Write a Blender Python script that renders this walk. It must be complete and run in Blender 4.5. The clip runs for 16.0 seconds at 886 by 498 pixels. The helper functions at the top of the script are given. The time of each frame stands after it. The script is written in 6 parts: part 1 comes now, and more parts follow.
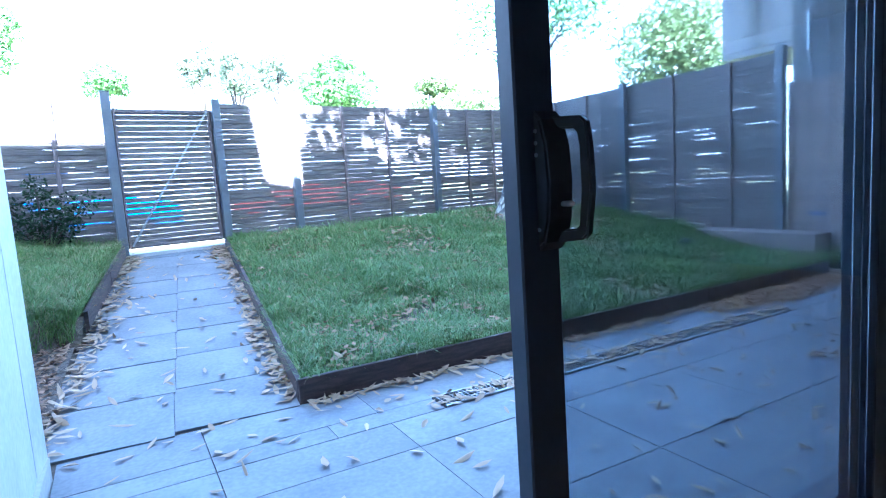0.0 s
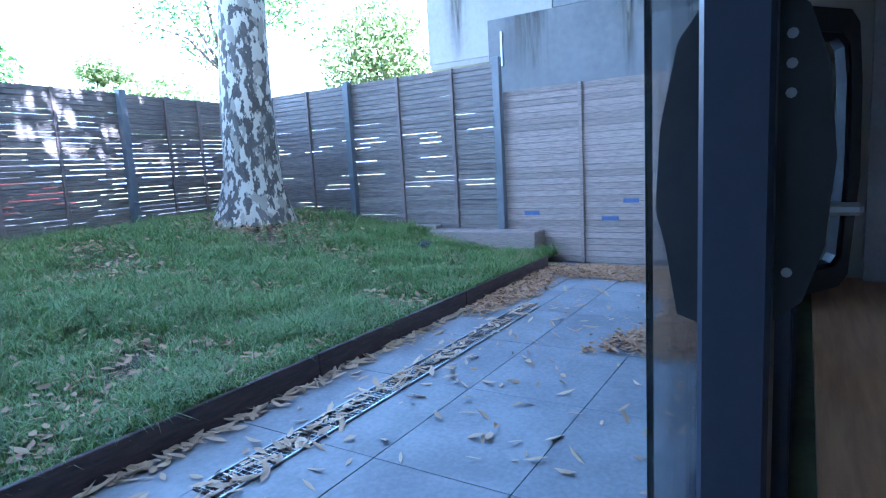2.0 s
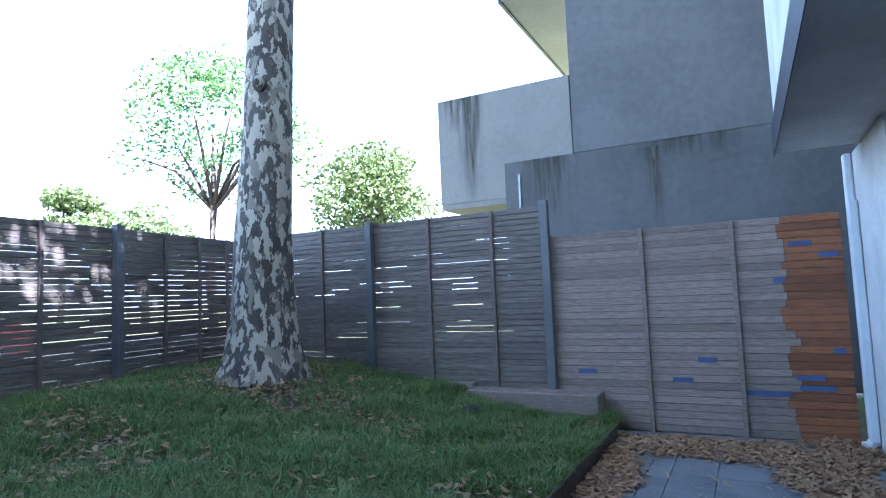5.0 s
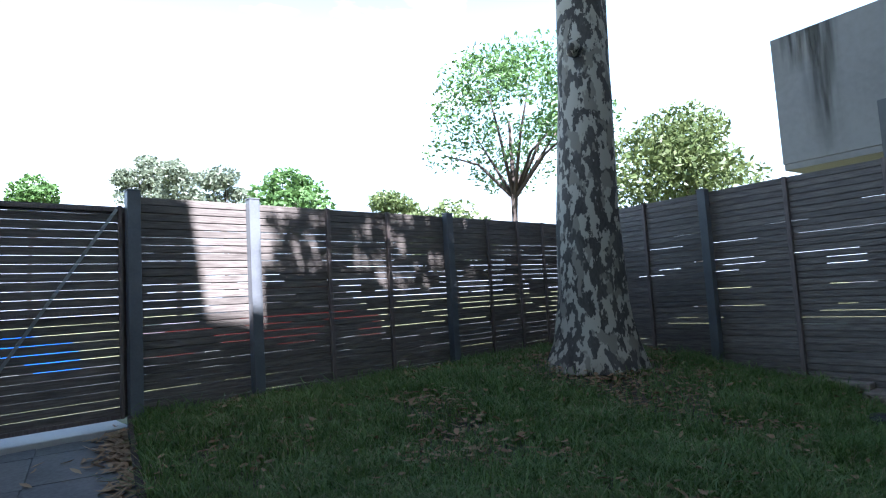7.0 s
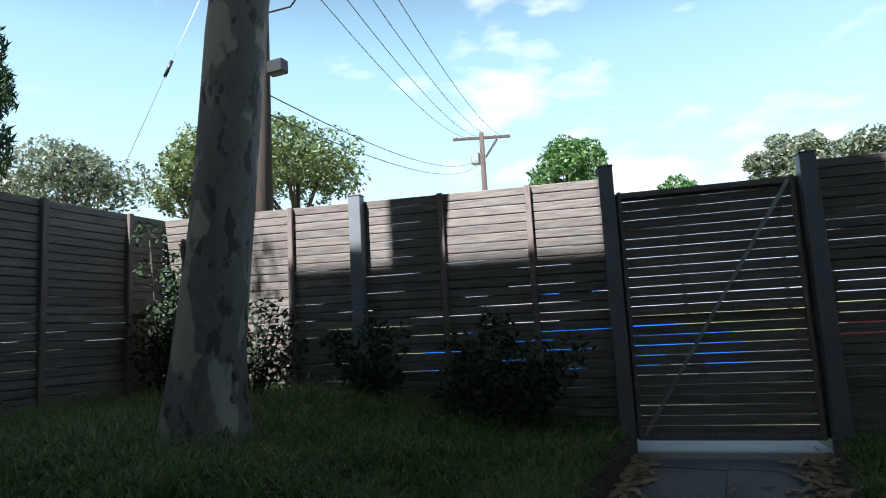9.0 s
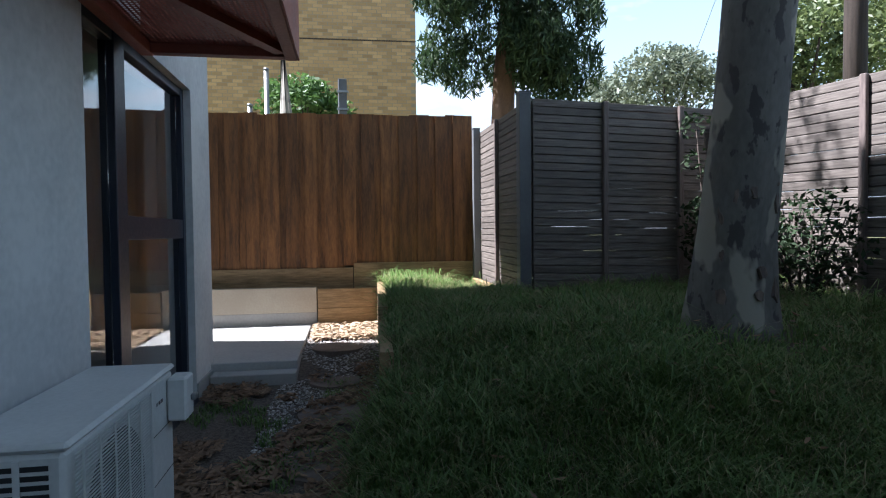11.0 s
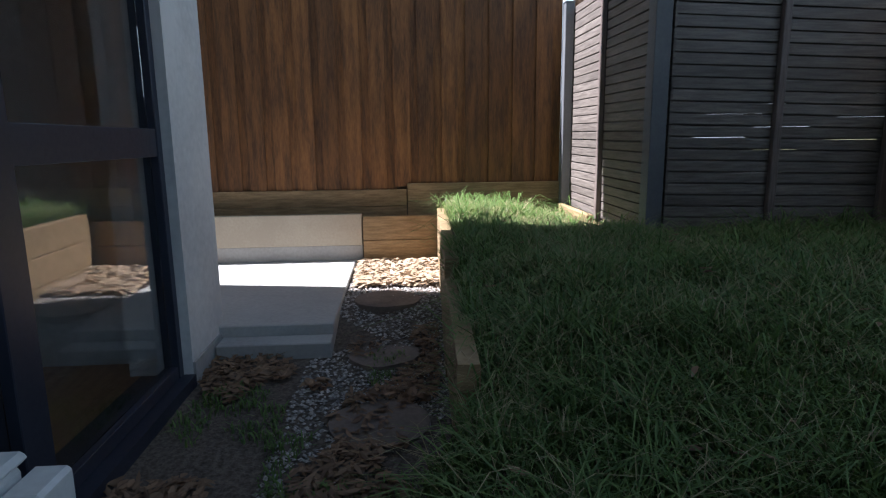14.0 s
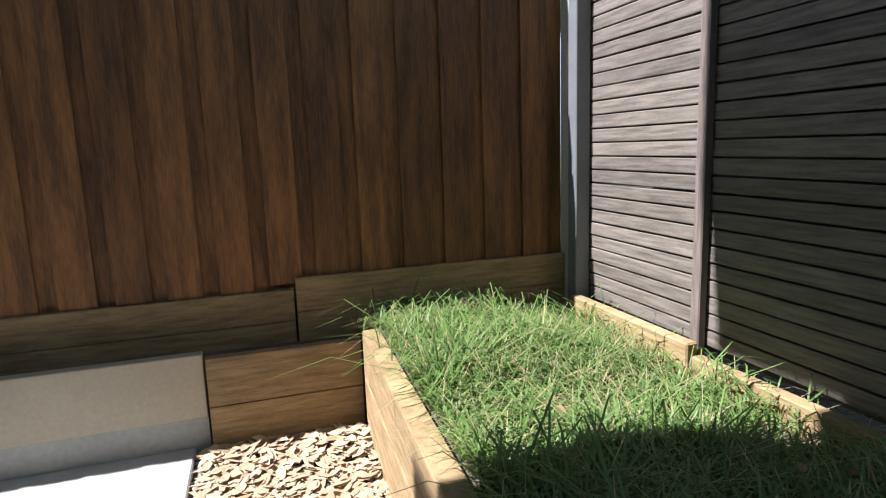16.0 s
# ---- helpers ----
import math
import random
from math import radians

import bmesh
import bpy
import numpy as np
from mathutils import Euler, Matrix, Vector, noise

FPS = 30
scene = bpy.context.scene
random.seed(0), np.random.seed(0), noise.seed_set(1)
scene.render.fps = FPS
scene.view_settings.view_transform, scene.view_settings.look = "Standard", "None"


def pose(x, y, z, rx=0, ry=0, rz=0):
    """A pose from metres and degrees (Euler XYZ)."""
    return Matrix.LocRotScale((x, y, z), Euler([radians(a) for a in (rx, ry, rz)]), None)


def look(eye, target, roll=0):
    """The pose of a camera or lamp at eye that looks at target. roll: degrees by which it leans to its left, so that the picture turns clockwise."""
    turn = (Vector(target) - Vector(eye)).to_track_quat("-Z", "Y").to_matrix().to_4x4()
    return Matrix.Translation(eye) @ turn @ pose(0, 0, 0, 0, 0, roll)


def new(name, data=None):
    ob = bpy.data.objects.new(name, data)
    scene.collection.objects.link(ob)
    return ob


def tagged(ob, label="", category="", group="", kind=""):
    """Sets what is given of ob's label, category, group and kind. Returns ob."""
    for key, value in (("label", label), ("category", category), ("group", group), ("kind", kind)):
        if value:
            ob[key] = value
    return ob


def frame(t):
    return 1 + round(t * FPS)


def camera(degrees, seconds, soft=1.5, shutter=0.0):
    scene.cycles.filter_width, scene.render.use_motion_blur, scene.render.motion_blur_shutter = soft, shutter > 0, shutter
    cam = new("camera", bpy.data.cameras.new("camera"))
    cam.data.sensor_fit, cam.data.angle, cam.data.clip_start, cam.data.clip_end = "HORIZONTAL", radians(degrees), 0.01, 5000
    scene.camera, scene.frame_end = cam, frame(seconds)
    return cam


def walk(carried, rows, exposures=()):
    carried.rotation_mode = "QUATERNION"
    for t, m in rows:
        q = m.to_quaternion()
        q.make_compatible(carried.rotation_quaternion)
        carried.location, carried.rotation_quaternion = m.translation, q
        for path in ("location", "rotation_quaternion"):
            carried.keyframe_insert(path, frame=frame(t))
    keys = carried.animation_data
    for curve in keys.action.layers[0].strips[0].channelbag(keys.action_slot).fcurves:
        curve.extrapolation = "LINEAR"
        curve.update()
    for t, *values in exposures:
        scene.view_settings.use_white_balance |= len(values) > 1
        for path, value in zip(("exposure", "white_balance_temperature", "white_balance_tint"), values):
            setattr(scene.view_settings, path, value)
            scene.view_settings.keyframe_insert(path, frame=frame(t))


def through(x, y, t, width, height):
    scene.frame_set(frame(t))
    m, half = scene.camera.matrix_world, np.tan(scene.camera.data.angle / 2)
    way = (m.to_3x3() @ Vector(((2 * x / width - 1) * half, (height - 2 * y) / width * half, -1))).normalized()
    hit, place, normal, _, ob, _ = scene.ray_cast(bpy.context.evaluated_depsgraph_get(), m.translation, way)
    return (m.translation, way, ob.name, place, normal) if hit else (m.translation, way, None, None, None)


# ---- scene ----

# camera and walk
cam = camera(74.27, 16.0, soft=1.15)
PATH = [
    (0, pose(0.853, 0.710, 1.296, 83.25, 3.76, -29.38)),
    (0.5, pose(0.943, 1.092, 1.288, 82.95, 2.84, -32.07)),
    (1, pose(0.996, 1.323, 1.259, 82.38, 3.27, -41.29)),
    (1.5, pose(1.022, 1.531, 1.235, 82.20, 3.03, -48.84)),
    (2, pose(1.014, 1.573, 1.290, 81.84, 3.18, -58.48)),
    (2.5, pose(1.075, 1.668, 1.346, 81.87, 3.16, -62.80)),
    (3, pose(1.286, 1.874, 1.430, 83.06, 2.94, -63.90)),
    (3.5, pose(1.388, 2.016, 1.558, 87.08, 2.88, -64.15)),
    (4, pose(1.343, 2.274, 1.548, 92.33, 2.82, -64.08)),
    (4.2, pose(1.313, 2.435, 1.541, 93.60, 2.71, -63.91)),
    (6.3, pose(1.321, 3.409, 1.523, 94.30, 2.53, -55.92)),
    (6.5, pose(1.389, 3.532, 1.515, 94.42, 2.69, -52.90)),
    (7, pose(1.479, 3.622, 1.508, 94.66, 3.42, -34.86)),
    (7.5, pose(1.517, 3.973, 1.440, 96.19, 3.90, -19.15)),
    (8, pose(1.422, 4.220, 1.465, 96.90, 3.86, -5.47)),
    (8.5, pose(1.410, 4.440, 1.560, 96.40, 3.35, 8.50)),
    (9, pose(1.345, 4.589, 1.579, 96.87, 3.16, 22.62)),
    (9.5, pose(1.237, 4.703, 1.561, 97.02, 2.55, 36.71)),
    (10, pose(1.157, 4.774, 1.574, 94.95, 1.87, 56.33)),
    (10.2, pose(1.231, 4.741, 1.573, 93.95, 1.90, 61.97)),
    (12.3, pose(1.613, 5.432, 1.532, 80.24, -0.38, 89.37)),
    (12.5, pose(1.519, 5.456, 1.538, 79.62, -0.30, 90.61)),
    (13, pose(1.204, 5.331, 1.534, 79.23, -0.34, 92.06)),
    (13.5, pose(0.774, 5.111, 1.544, 79.01, -0.12, 87.63)),
    (14, pose(0.165, 5.023, 1.590, 79.44, 0.58, 81.72)),
    (14.5, pose(-0.457, 4.950, 1.616, 79.53, 1.24, 73.36)),
    (15, pose(-1.122, 4.965, 1.715, 79.76, 1.58, 68.21)),
    (15.5, pose(-1.768, 5.046, 1.758, 79.87, 1.74, 67.14)),
    (16, pose(-2.303, 5.110, 1.748, 80.63, 1.92, 67.73)),
]
EXPO = [(0, 5.85, 4500, 17), (1.0, 5.3, 4550, 18), (2.0, 5.2, 4500, 19), (3.0, 5.3, 4600, 19), (3.5, 5.1, 4700, 19), (4.2, 4.6, 4900, 19), (6.5, 3.25, 5200, 17), (7.0, 2.9, 5400, 16), (8.0, 2.2, 5900, 15), (9.0, 1.8, 5750, 8), (10.2, 1.8, 5750, 11), (12.5, 2.55, 5250, 18), (13.5, 2.3, 5400, 17), (14.5, 1.8, 5850, 14), (16, 1.7, 5850, 10)]
walk(cam, PATH, EXPO)

# world, sun and sky
SUN_AZ, SUN_EL = radians(194), radians(54.2)      # azimuth from +Y towards +X
world = bpy.data.worlds.new("sky")
scene.world = world
world.use_nodes = True
wn = world.node_tree.nodes
sky = wn.new("ShaderNodeTexSky")
sky.sky_type, sky.sun_disc = "NISHITA", False
sky.dust_density, sky.air_density = 3.5, 1.0
sky.sun_elevation, sky.sun_rotation = SUN_EL, SUN_AZ
wn["Background"].inputs[1].default_value = 0.0245
# thin white clouds low over the horizon
wl = world.node_tree.links
wco, wmap, wnoise, wramp, wmix = wn.new("ShaderNodeTexCoord"), wn.new("ShaderNodeMapping"), wn.new("ShaderNodeTexNoise"), wn.new("ShaderNodeMapRange"), wn.new("ShaderNodeMix")
wmap.inputs["Scale"].default_value = (2.6, 2.6, 7.0)
wmap.inputs["Location"].default_value = (0.35, 0.1, 0.0)
wnoise.inputs["Scale"].default_value, wnoise.inputs["Detail"].default_value = 1.7, 6
wramp.inputs[1].default_value, wramp.inputs[2].default_value = 0.56, 0.7
wmix.data_type = "RGBA"
wmix.inputs[7].default_value = (15.0, 15.2, 15.6, 1)
wl.new(wco.outputs["Generated"], wmap.inputs[0])
wl.new(wmap.outputs[0], wnoise.inputs[0])
wl.new(wnoise.outputs[0], wramp.inputs[0])
wl.new(wramp.outputs[0], wmix.inputs[0])
# haze: pale at the horizon, deeper blue towards the zenith
whaze, wsep, wlow = wn.new("ShaderNodeMix"), wn.new("ShaderNodeSeparateXYZ"), wn.new("ShaderNodeValToRGB")
whaze.data_type = "RGBA"
whaze.inputs[0].default_value = 0.92
bands = wlow.color_ramp
bands.elements[0].position, bands.elements[0].color = 0.0, (14.0, 15.4, 16.2, 1)
bands.elements[1].position, bands.elements[1].color = 1.0, (0.7, 1.2, 2.0, 1)
for at, tone in ((0.2, (11.5, 14.6, 16.0, 1)), (0.42, (7.4, 11.0, 13.4, 1)), (0.6, (1.8, 3.0, 4.4, 1))):
    bands.elements.new(at).color = tone
wl.new(wco.outputs["Generated"], wsep.inputs[0])
wl.new(wsep.outputs[2], wlow.inputs[0])
wl.new(sky.outputs[0], whaze.inputs[6])
wl.new(wlow.outputs[0], whaze.inputs[7])
wl.new(whaze.outputs[2], wmix.inputs[6])
wl.new(wmix.outputs[2], wn["Background"].inputs[0])
sun = new("sun", bpy.data.lights.new("sun", "SUN"))
sun.data.energy, sun.data.angle, sun.data.color = 5.0, radians(0.53), (1, 0.95, 0.87)
sun_way = Vector((math.sin(SUN_AZ) * math.cos(SUN_EL), math.cos(SUN_AZ) * math.cos(SUN_EL), math.sin(SUN_EL)))
sun.matrix_world = look(sun_way * 50, (0, 0, 0))


# materials
def material(name, colour, dark=None, scale=8.0, stretch=(1, 1, 1), rough=0.7, metal=0.0, bump=0.3, vary=0.15, fine=60.0, island=False, depth=0.004):
    """Two scales of noise between two colours, relief, and a shift of tone from piece to piece."""
    m = bpy.data.materials.new(name)
    m.use_nodes = True
    n, l = m.node_tree.nodes, m.node_tree.links
    b = n["Principled BSDF"]
    dark = dark or tuple(c * 0.6 for c in colour)
    co, mp = n.new("ShaderNodeTexCoord"), n.new("ShaderNodeMapping")
    mp.inputs["Scale"].default_value = stretch
    geo = n.new("ShaderNodeNewGeometry") if island else n.new("ShaderNodeObjectInfo")
    rnd = geo.outputs["Random Per Island" if island else "Random"]
    shift = n.new("ShaderNodeVectorMath")
    shift.operation = "MULTIPLY_ADD"
    comb = n.new("ShaderNodeCombineXYZ")
    for k in range(3):
        l.new(rnd, comb.inputs[k])
    l.new(comb.outputs[0], shift.inputs[0])
    shift.inputs[1].default_value = (37, 53, 71)
    geo2 = n.new("ShaderNodeNewGeometry")
    l.new(geo2.outputs["Position"], mp.inputs[0])
    l.new(mp.outputs[0], shift.inputs[2])
    big, small = n.new("ShaderNodeTexNoise"), n.new("ShaderNodeTexNoise")
    big.inputs["Scale"].default_value, small.inputs["Scale"].default_value = scale, fine
    big.inputs["Detail"].default_value, small.inputs["Detail"].default_value = 5, 4
    l.new(shift.outputs[0], big.inputs[0])
    l.new(shift.outputs[0], small.inputs[0])
    mix = n.new("ShaderNodeMix")
    mix.data_type = "RGBA"
    ramp = n.new("ShaderNodeMapRange")
    ramp.inputs[1].default_value, ramp.inputs[2].default_value = 0.32, 0.68
    add = n.new("ShaderNodeMath")
    add.operation = "MULTIPLY_ADD"
    l.new(small.outputs[0], add.inputs[0])
    add.inputs[1].default_value = 0.5
    l.new(big.outputs[0], add.inputs[2])
    sub = n.new("ShaderNodeMath")
    sub.operation = "SUBTRACT"
    l.new(add.outputs[0], sub.inputs[0])
    sub.inputs[1].default_value = 0.25
    l.new(sub.outputs[0], ramp.inputs[0])
    l.new(ramp.outputs[0], mix.inputs[0])
    mix.inputs[6].default_value, mix.inputs[7].default_value = (*dark, 1), (*colour, 1)
    hsv = n.new("ShaderNodeHueSaturation")
    tone = n.new("ShaderNodeMapRange")
    tone.inputs[3].default_value, tone.inputs[4].default_value = 1 - vary, 1 + vary
    l.new(rnd, tone.inputs[0])
    l.new(tone.outputs[0], hsv.inputs["Value"])
    l.new(mix.outputs[2], hsv.inputs["Color"])
    l.new(hsv.outputs[0], b.inputs["Base Color"])
    rr = n.new("ShaderNodeMapRange")
    rr.inputs[3].default_value, rr.inputs[4].default_value = min(1, rough + 0.1), max(0.03, rough - 0.1)
    l.new(small.outputs[0], rr.inputs[0])
    l.new(rr.outputs[0], b.inputs["Roughness"])
    b.inputs["Metallic"].default_value = metal
    if bump:
        bp = n.new("ShaderNodeBump")
        bp.inputs["Strength"].default_value, bp.inputs["Distance"].default_value = bump, depth
        l.new(add.outputs[0], bp.inputs["Height"])
        l.new(bp.outputs[0], b.inputs["Normal"])
    return m


def glass_material(name, tint, rough=0.02):
    m = bpy.data.materials.new(name)
    m.use_nodes = True
    b = m.node_tree.nodes["Principled BSDF"]
    b.inputs["Base Color"].default_value = (*tint, 1)
    b.inputs["Roughness"].default_value = rough
    b.inputs["Transmission Weight"].default_value = 1
    b.inputs["IOR"].default_value = 1.45
    return m


SLAT = material("stained_slat", (0.195, 0.166, 0.146), (0.092, 0.075, 0.066), scale=3, stretch=(2, 2, 26), rough=0.6, vary=0.16, fine=25)
SLAT_GREY = material("weathered_slat", (0.33, 0.255, 0.215), (0.18, 0.145, 0.13), scale=3, stretch=(3, 3, 40), rough=0.7, vary=0.22, fine=25)
POST_STEEL = material("painted_post", (0.15, 0.158, 0.17), (0.115, 0.12, 0.132), scale=4, rough=0.45, bump=0.05)
POST_WOOD = material("stained_post", (0.2, 0.155, 0.14), (0.11, 0.085, 0.078), scale=3, stretch=(30, 30, 3), rough=0.6)
PALING = material("paling_wood", (0.215, 0.092, 0.027), (0.08, 0.034, 0.012), scale=2.2, stretch=(9, 9, 1.2), rough=0.65, vary=0.32, fine=14)
SLEEPER = material("treated_pine", (0.34, 0.235, 0.125), (0.19, 0.125, 0.06), scale=3, stretch=(2, 2, 18), rough=0.75, vary=0.15, fine=20)
PAVER = material("bluestone_paver", (0.185, 0.192, 0.205), (0.12, 0.126, 0.138), scale=2.5, rough=0.62, vary=0.06, fine=40, bump=0.15)
CONCRETE = material("concrete", (0.42, 0.41, 0.39), (0.33, 0.32, 0.31), scale=1.5, rough=0.8, fine=45, bump=0.15)
PANEL_CONCRETE = material("panel_concrete", (0.135, 0.136, 0.14), (0.098, 0.1, 0.104), scale=0.7, rough=0.8, fine=9, bump=0.1)
RENDER = material("white_render", (0.62, 0.62, 0.615), (0.47, 0.475, 0.48), scale=1.6, rough=0.85, fine=30, bump=0.15, vary=0.02)
SOIL = material("soil", (0.11, 0.08, 0.055), (0.05, 0.037, 0.027), scale=6, rough=0.95, fine=50, bump=0.8, depth=0.02)
FRAME = material("dark_aluminium", (0.026, 0.031, 0.05), (0.02, 0.024, 0.04), scale=3, rough=0.38, bump=0.02)


# mesh helpers
def finish(name, bm, mat, parent=None, label=""):
    me = bpy.data.meshes.new(name)
    bm.normal_update()
    bm.to_mesh(me)
    bm.free()
    me.materials.append(mat)
    ob = new(name, me)
    ob.parent = parent
    if label:
        ob["label"] = label
    return ob


def part(name, bm, mat, parent, label=""):
    return finish(name, bm, mat, parent, label)


def box(bm, x0, y0, z0, x1, y1, z1, bevel=0.0, m=None):
    r = bmesh.ops.create_cube(bm, size=1)
    vs = r["verts"]
    bmesh.ops.scale(bm, vec=(x1 - x0, y1 - y0, z1 - z0), verts=vs)
    bmesh.ops.translate(bm, vec=((x0 + x1) / 2, (y0 + y1) / 2, (z0 + z1) / 2), verts=vs)
    if bevel:
        es = list({e for v in vs for e in v.link_edges})
        vs = list({v for f in bmesh.ops.bevel(bm, geom=es, offset=bevel, segments=1, affect="EDGES")["faces"] for v in f.verts} | {v for v in vs if v.is_valid})
    if m is not None:
        bmesh.ops.transform(bm, matrix=m, verts=[v for v in vs if v.is_valid])
    return bm


def boxed(name, mat, parent, x0, y0, z0, x1, y1, z1, bevel=0.0, label="", m=None):
    return part(name, box(bmesh.new(), x0, y0, z0, x1, y1, z1, bevel, m), mat, parent, label)


def thing(name, label, category, m=None, group="", kind=""):
    ob = new(name)
    if m is not None:
        ob.matrix_world = m
    return tagged(ob, label, category, group, kind)


def unit_piece(name, mat, bevel=0.06):
    """A shared 1 x 1 x 1 board with softened long edges, scaled by the objects that use it."""
    bm = box(bmesh.new(), -0.5, -0.5, -0.5, 0.5, 0.5, 0.5)
    bmesh.ops.bevel(bm, geom=[e for e in bm.edges if abs(e.verts[0].co.x - e.verts[1].co.x) > 0.5], offset=bevel, segments=1, affect="EDGES")
    me = bpy.data.meshes.new(name)
    bm.to_mesh(me)
    bm.free()
    me.materials.append(mat)
    return me


def piece(name, me, parent, m, size):
    ob = new(name, me)
    ob.parent = parent
    ob.matrix_local = m @ Matrix.Diagonal((*size, 1))
    return ob


# plan: the left part of the garden stands 4 degrees askew, the street fence 7 degrees
LEFT = Matrix.Translation((0, 4.03, 0)) @ pose(0, 0, 0, 0, 0, -4)
FRONT_DIR = Vector((math.cos(radians(7.3)), math.sin(radians(7.3)), 0))


def front(x):
    """The street fence's inner face at x."""
    return 9.0 + math.tan(radians(7.3)) * (x - 2.04)


def left(u, v, z=0.0):
    return LEFT @ Vector((u, v, z))


def path_x(y, s):
    """The path's left (s = 0) and right (s = 1) edge."""
    return (1.70 + 0.08 * (y - 4.2)) if s else (0.30 + 0.135 * (y - 4.2))


def path_z(y):
    return max(0.0, 0.128 * (y - 4.1))


def smooth(a, b, x):
    x = min(1, max(0, (x - a) / (b - a)))
    return x * x * (3 - 2 * x)


def lawn_z(x, y):
    """Height of the soil under the right-hand lawn."""
    z = 0.11 + 0.36 * smooth(4.1, 7.4, y) + 0.18 * smooth(6.8, 8.6, y)
    d = math.hypot(x - 6.4, y - 8.0)
    z += 0.1 * math.exp(-(d / 1.1) ** 2)
    return z + 0.03 * noise.noise((x * 0.9, y * 0.9, 0))


def left_z(u, v):
    """Height of the soil of the left-hand lawn, in the askew frame."""
    a, b = path_z(4.03 + v) + 0.13, 1.02 - 0.25 * (1 - smooth(1.2, 2.4, v)) * smooth(-3.2, -0.8, u)
    b -= 0.1 * smooth(1.5, 2.3, v) * smooth(-2.9, -3.5, u)
    z = a + (b - a) * smooth(0.7, -1.5, u)
    return z + 0.025 * noise.noise((u * 0.9, v * 0.9, 5))


def sheet(name, f, u0, u1, v0, v1, nu, nv, mat, parent=None, m=None, inside=None):
    bm = bmesh.new()
    grid = [[bm.verts.new((u0 + (u1 - u0) * i / nu, v0 + (v1 - v0) * j / nv, f(u0 + (u1 - u0) * i / nu, v0 + (v1 - v0) * j / nv))) for i in range(nu + 1)] for j in range(nv + 1)]
    for j in range(nv):
        for i in range(nu):
            bm.faces.new((grid[j][i], grid[j][i + 1], grid[j + 1][i + 1], grid[j + 1][i]))
    if m is not None:
        bm.transform(m)
    return finish(name, bm, mat, parent)


# further materials
def leaf_material(name, a, b, through=0.35, rough=0.5):
    """Leaves: two greens, from leaf to leaf, that let some light through."""
    m = bpy.data.materials.new(name)
    m.use_nodes = True
    n, l = m.node_tree.nodes, m.node_tree.links
    p = n["Principled BSDF"]
    geo, mix, tr, sh = n.new("ShaderNodeNewGeometry"), n.new("ShaderNodeMix"), n.new("ShaderNodeBsdfTranslucent"), n.new("ShaderNodeMixShader")
    nz = n.new("ShaderNodeTexNoise")
    nz.inputs["Scale"].default_value = 1.3
    co = n.new("ShaderNodeTexCoord")
    l.new(co.outputs["Object"], nz.inputs[0])
    av = n.new("ShaderNodeMath")
    av.operation = "MULTIPLY_ADD"
    av.inputs[1].default_value, av.inputs[2].default_value = 0.6, 0.0
    l.new(geo.outputs["Random Per Island"], av.inputs[0])
    ad = n.new("ShaderNodeMath")
    ad.operation = "MULTIPLY_ADD"
    ad.inputs[1].default_value = 0.4
    l.new(nz.outputs[0], ad.inputs[0])
    l.new(av.outputs[0], ad.inputs[2])
    mix.data_type = "RGBA"
    mix.inputs[6].default_value, mix.inputs[7].default_value = (*a, 1), (*b, 1)
    l.new(ad.outputs[0], mix.inputs[0])
    l.new(mix.outputs[2], p.inputs["Base Color"])
    l.new(mix.outputs[2], tr.inputs[0])
    p.inputs["Roughness"].default_value = rough
    sh.inputs[0].default_value = through
    l.new(p.outputs[0], sh.inputs[1])
    l.new(tr.outputs[0], sh.inputs[2])
    l.new(sh.outputs[0], n["Material Output"].inputs[0])
    return m


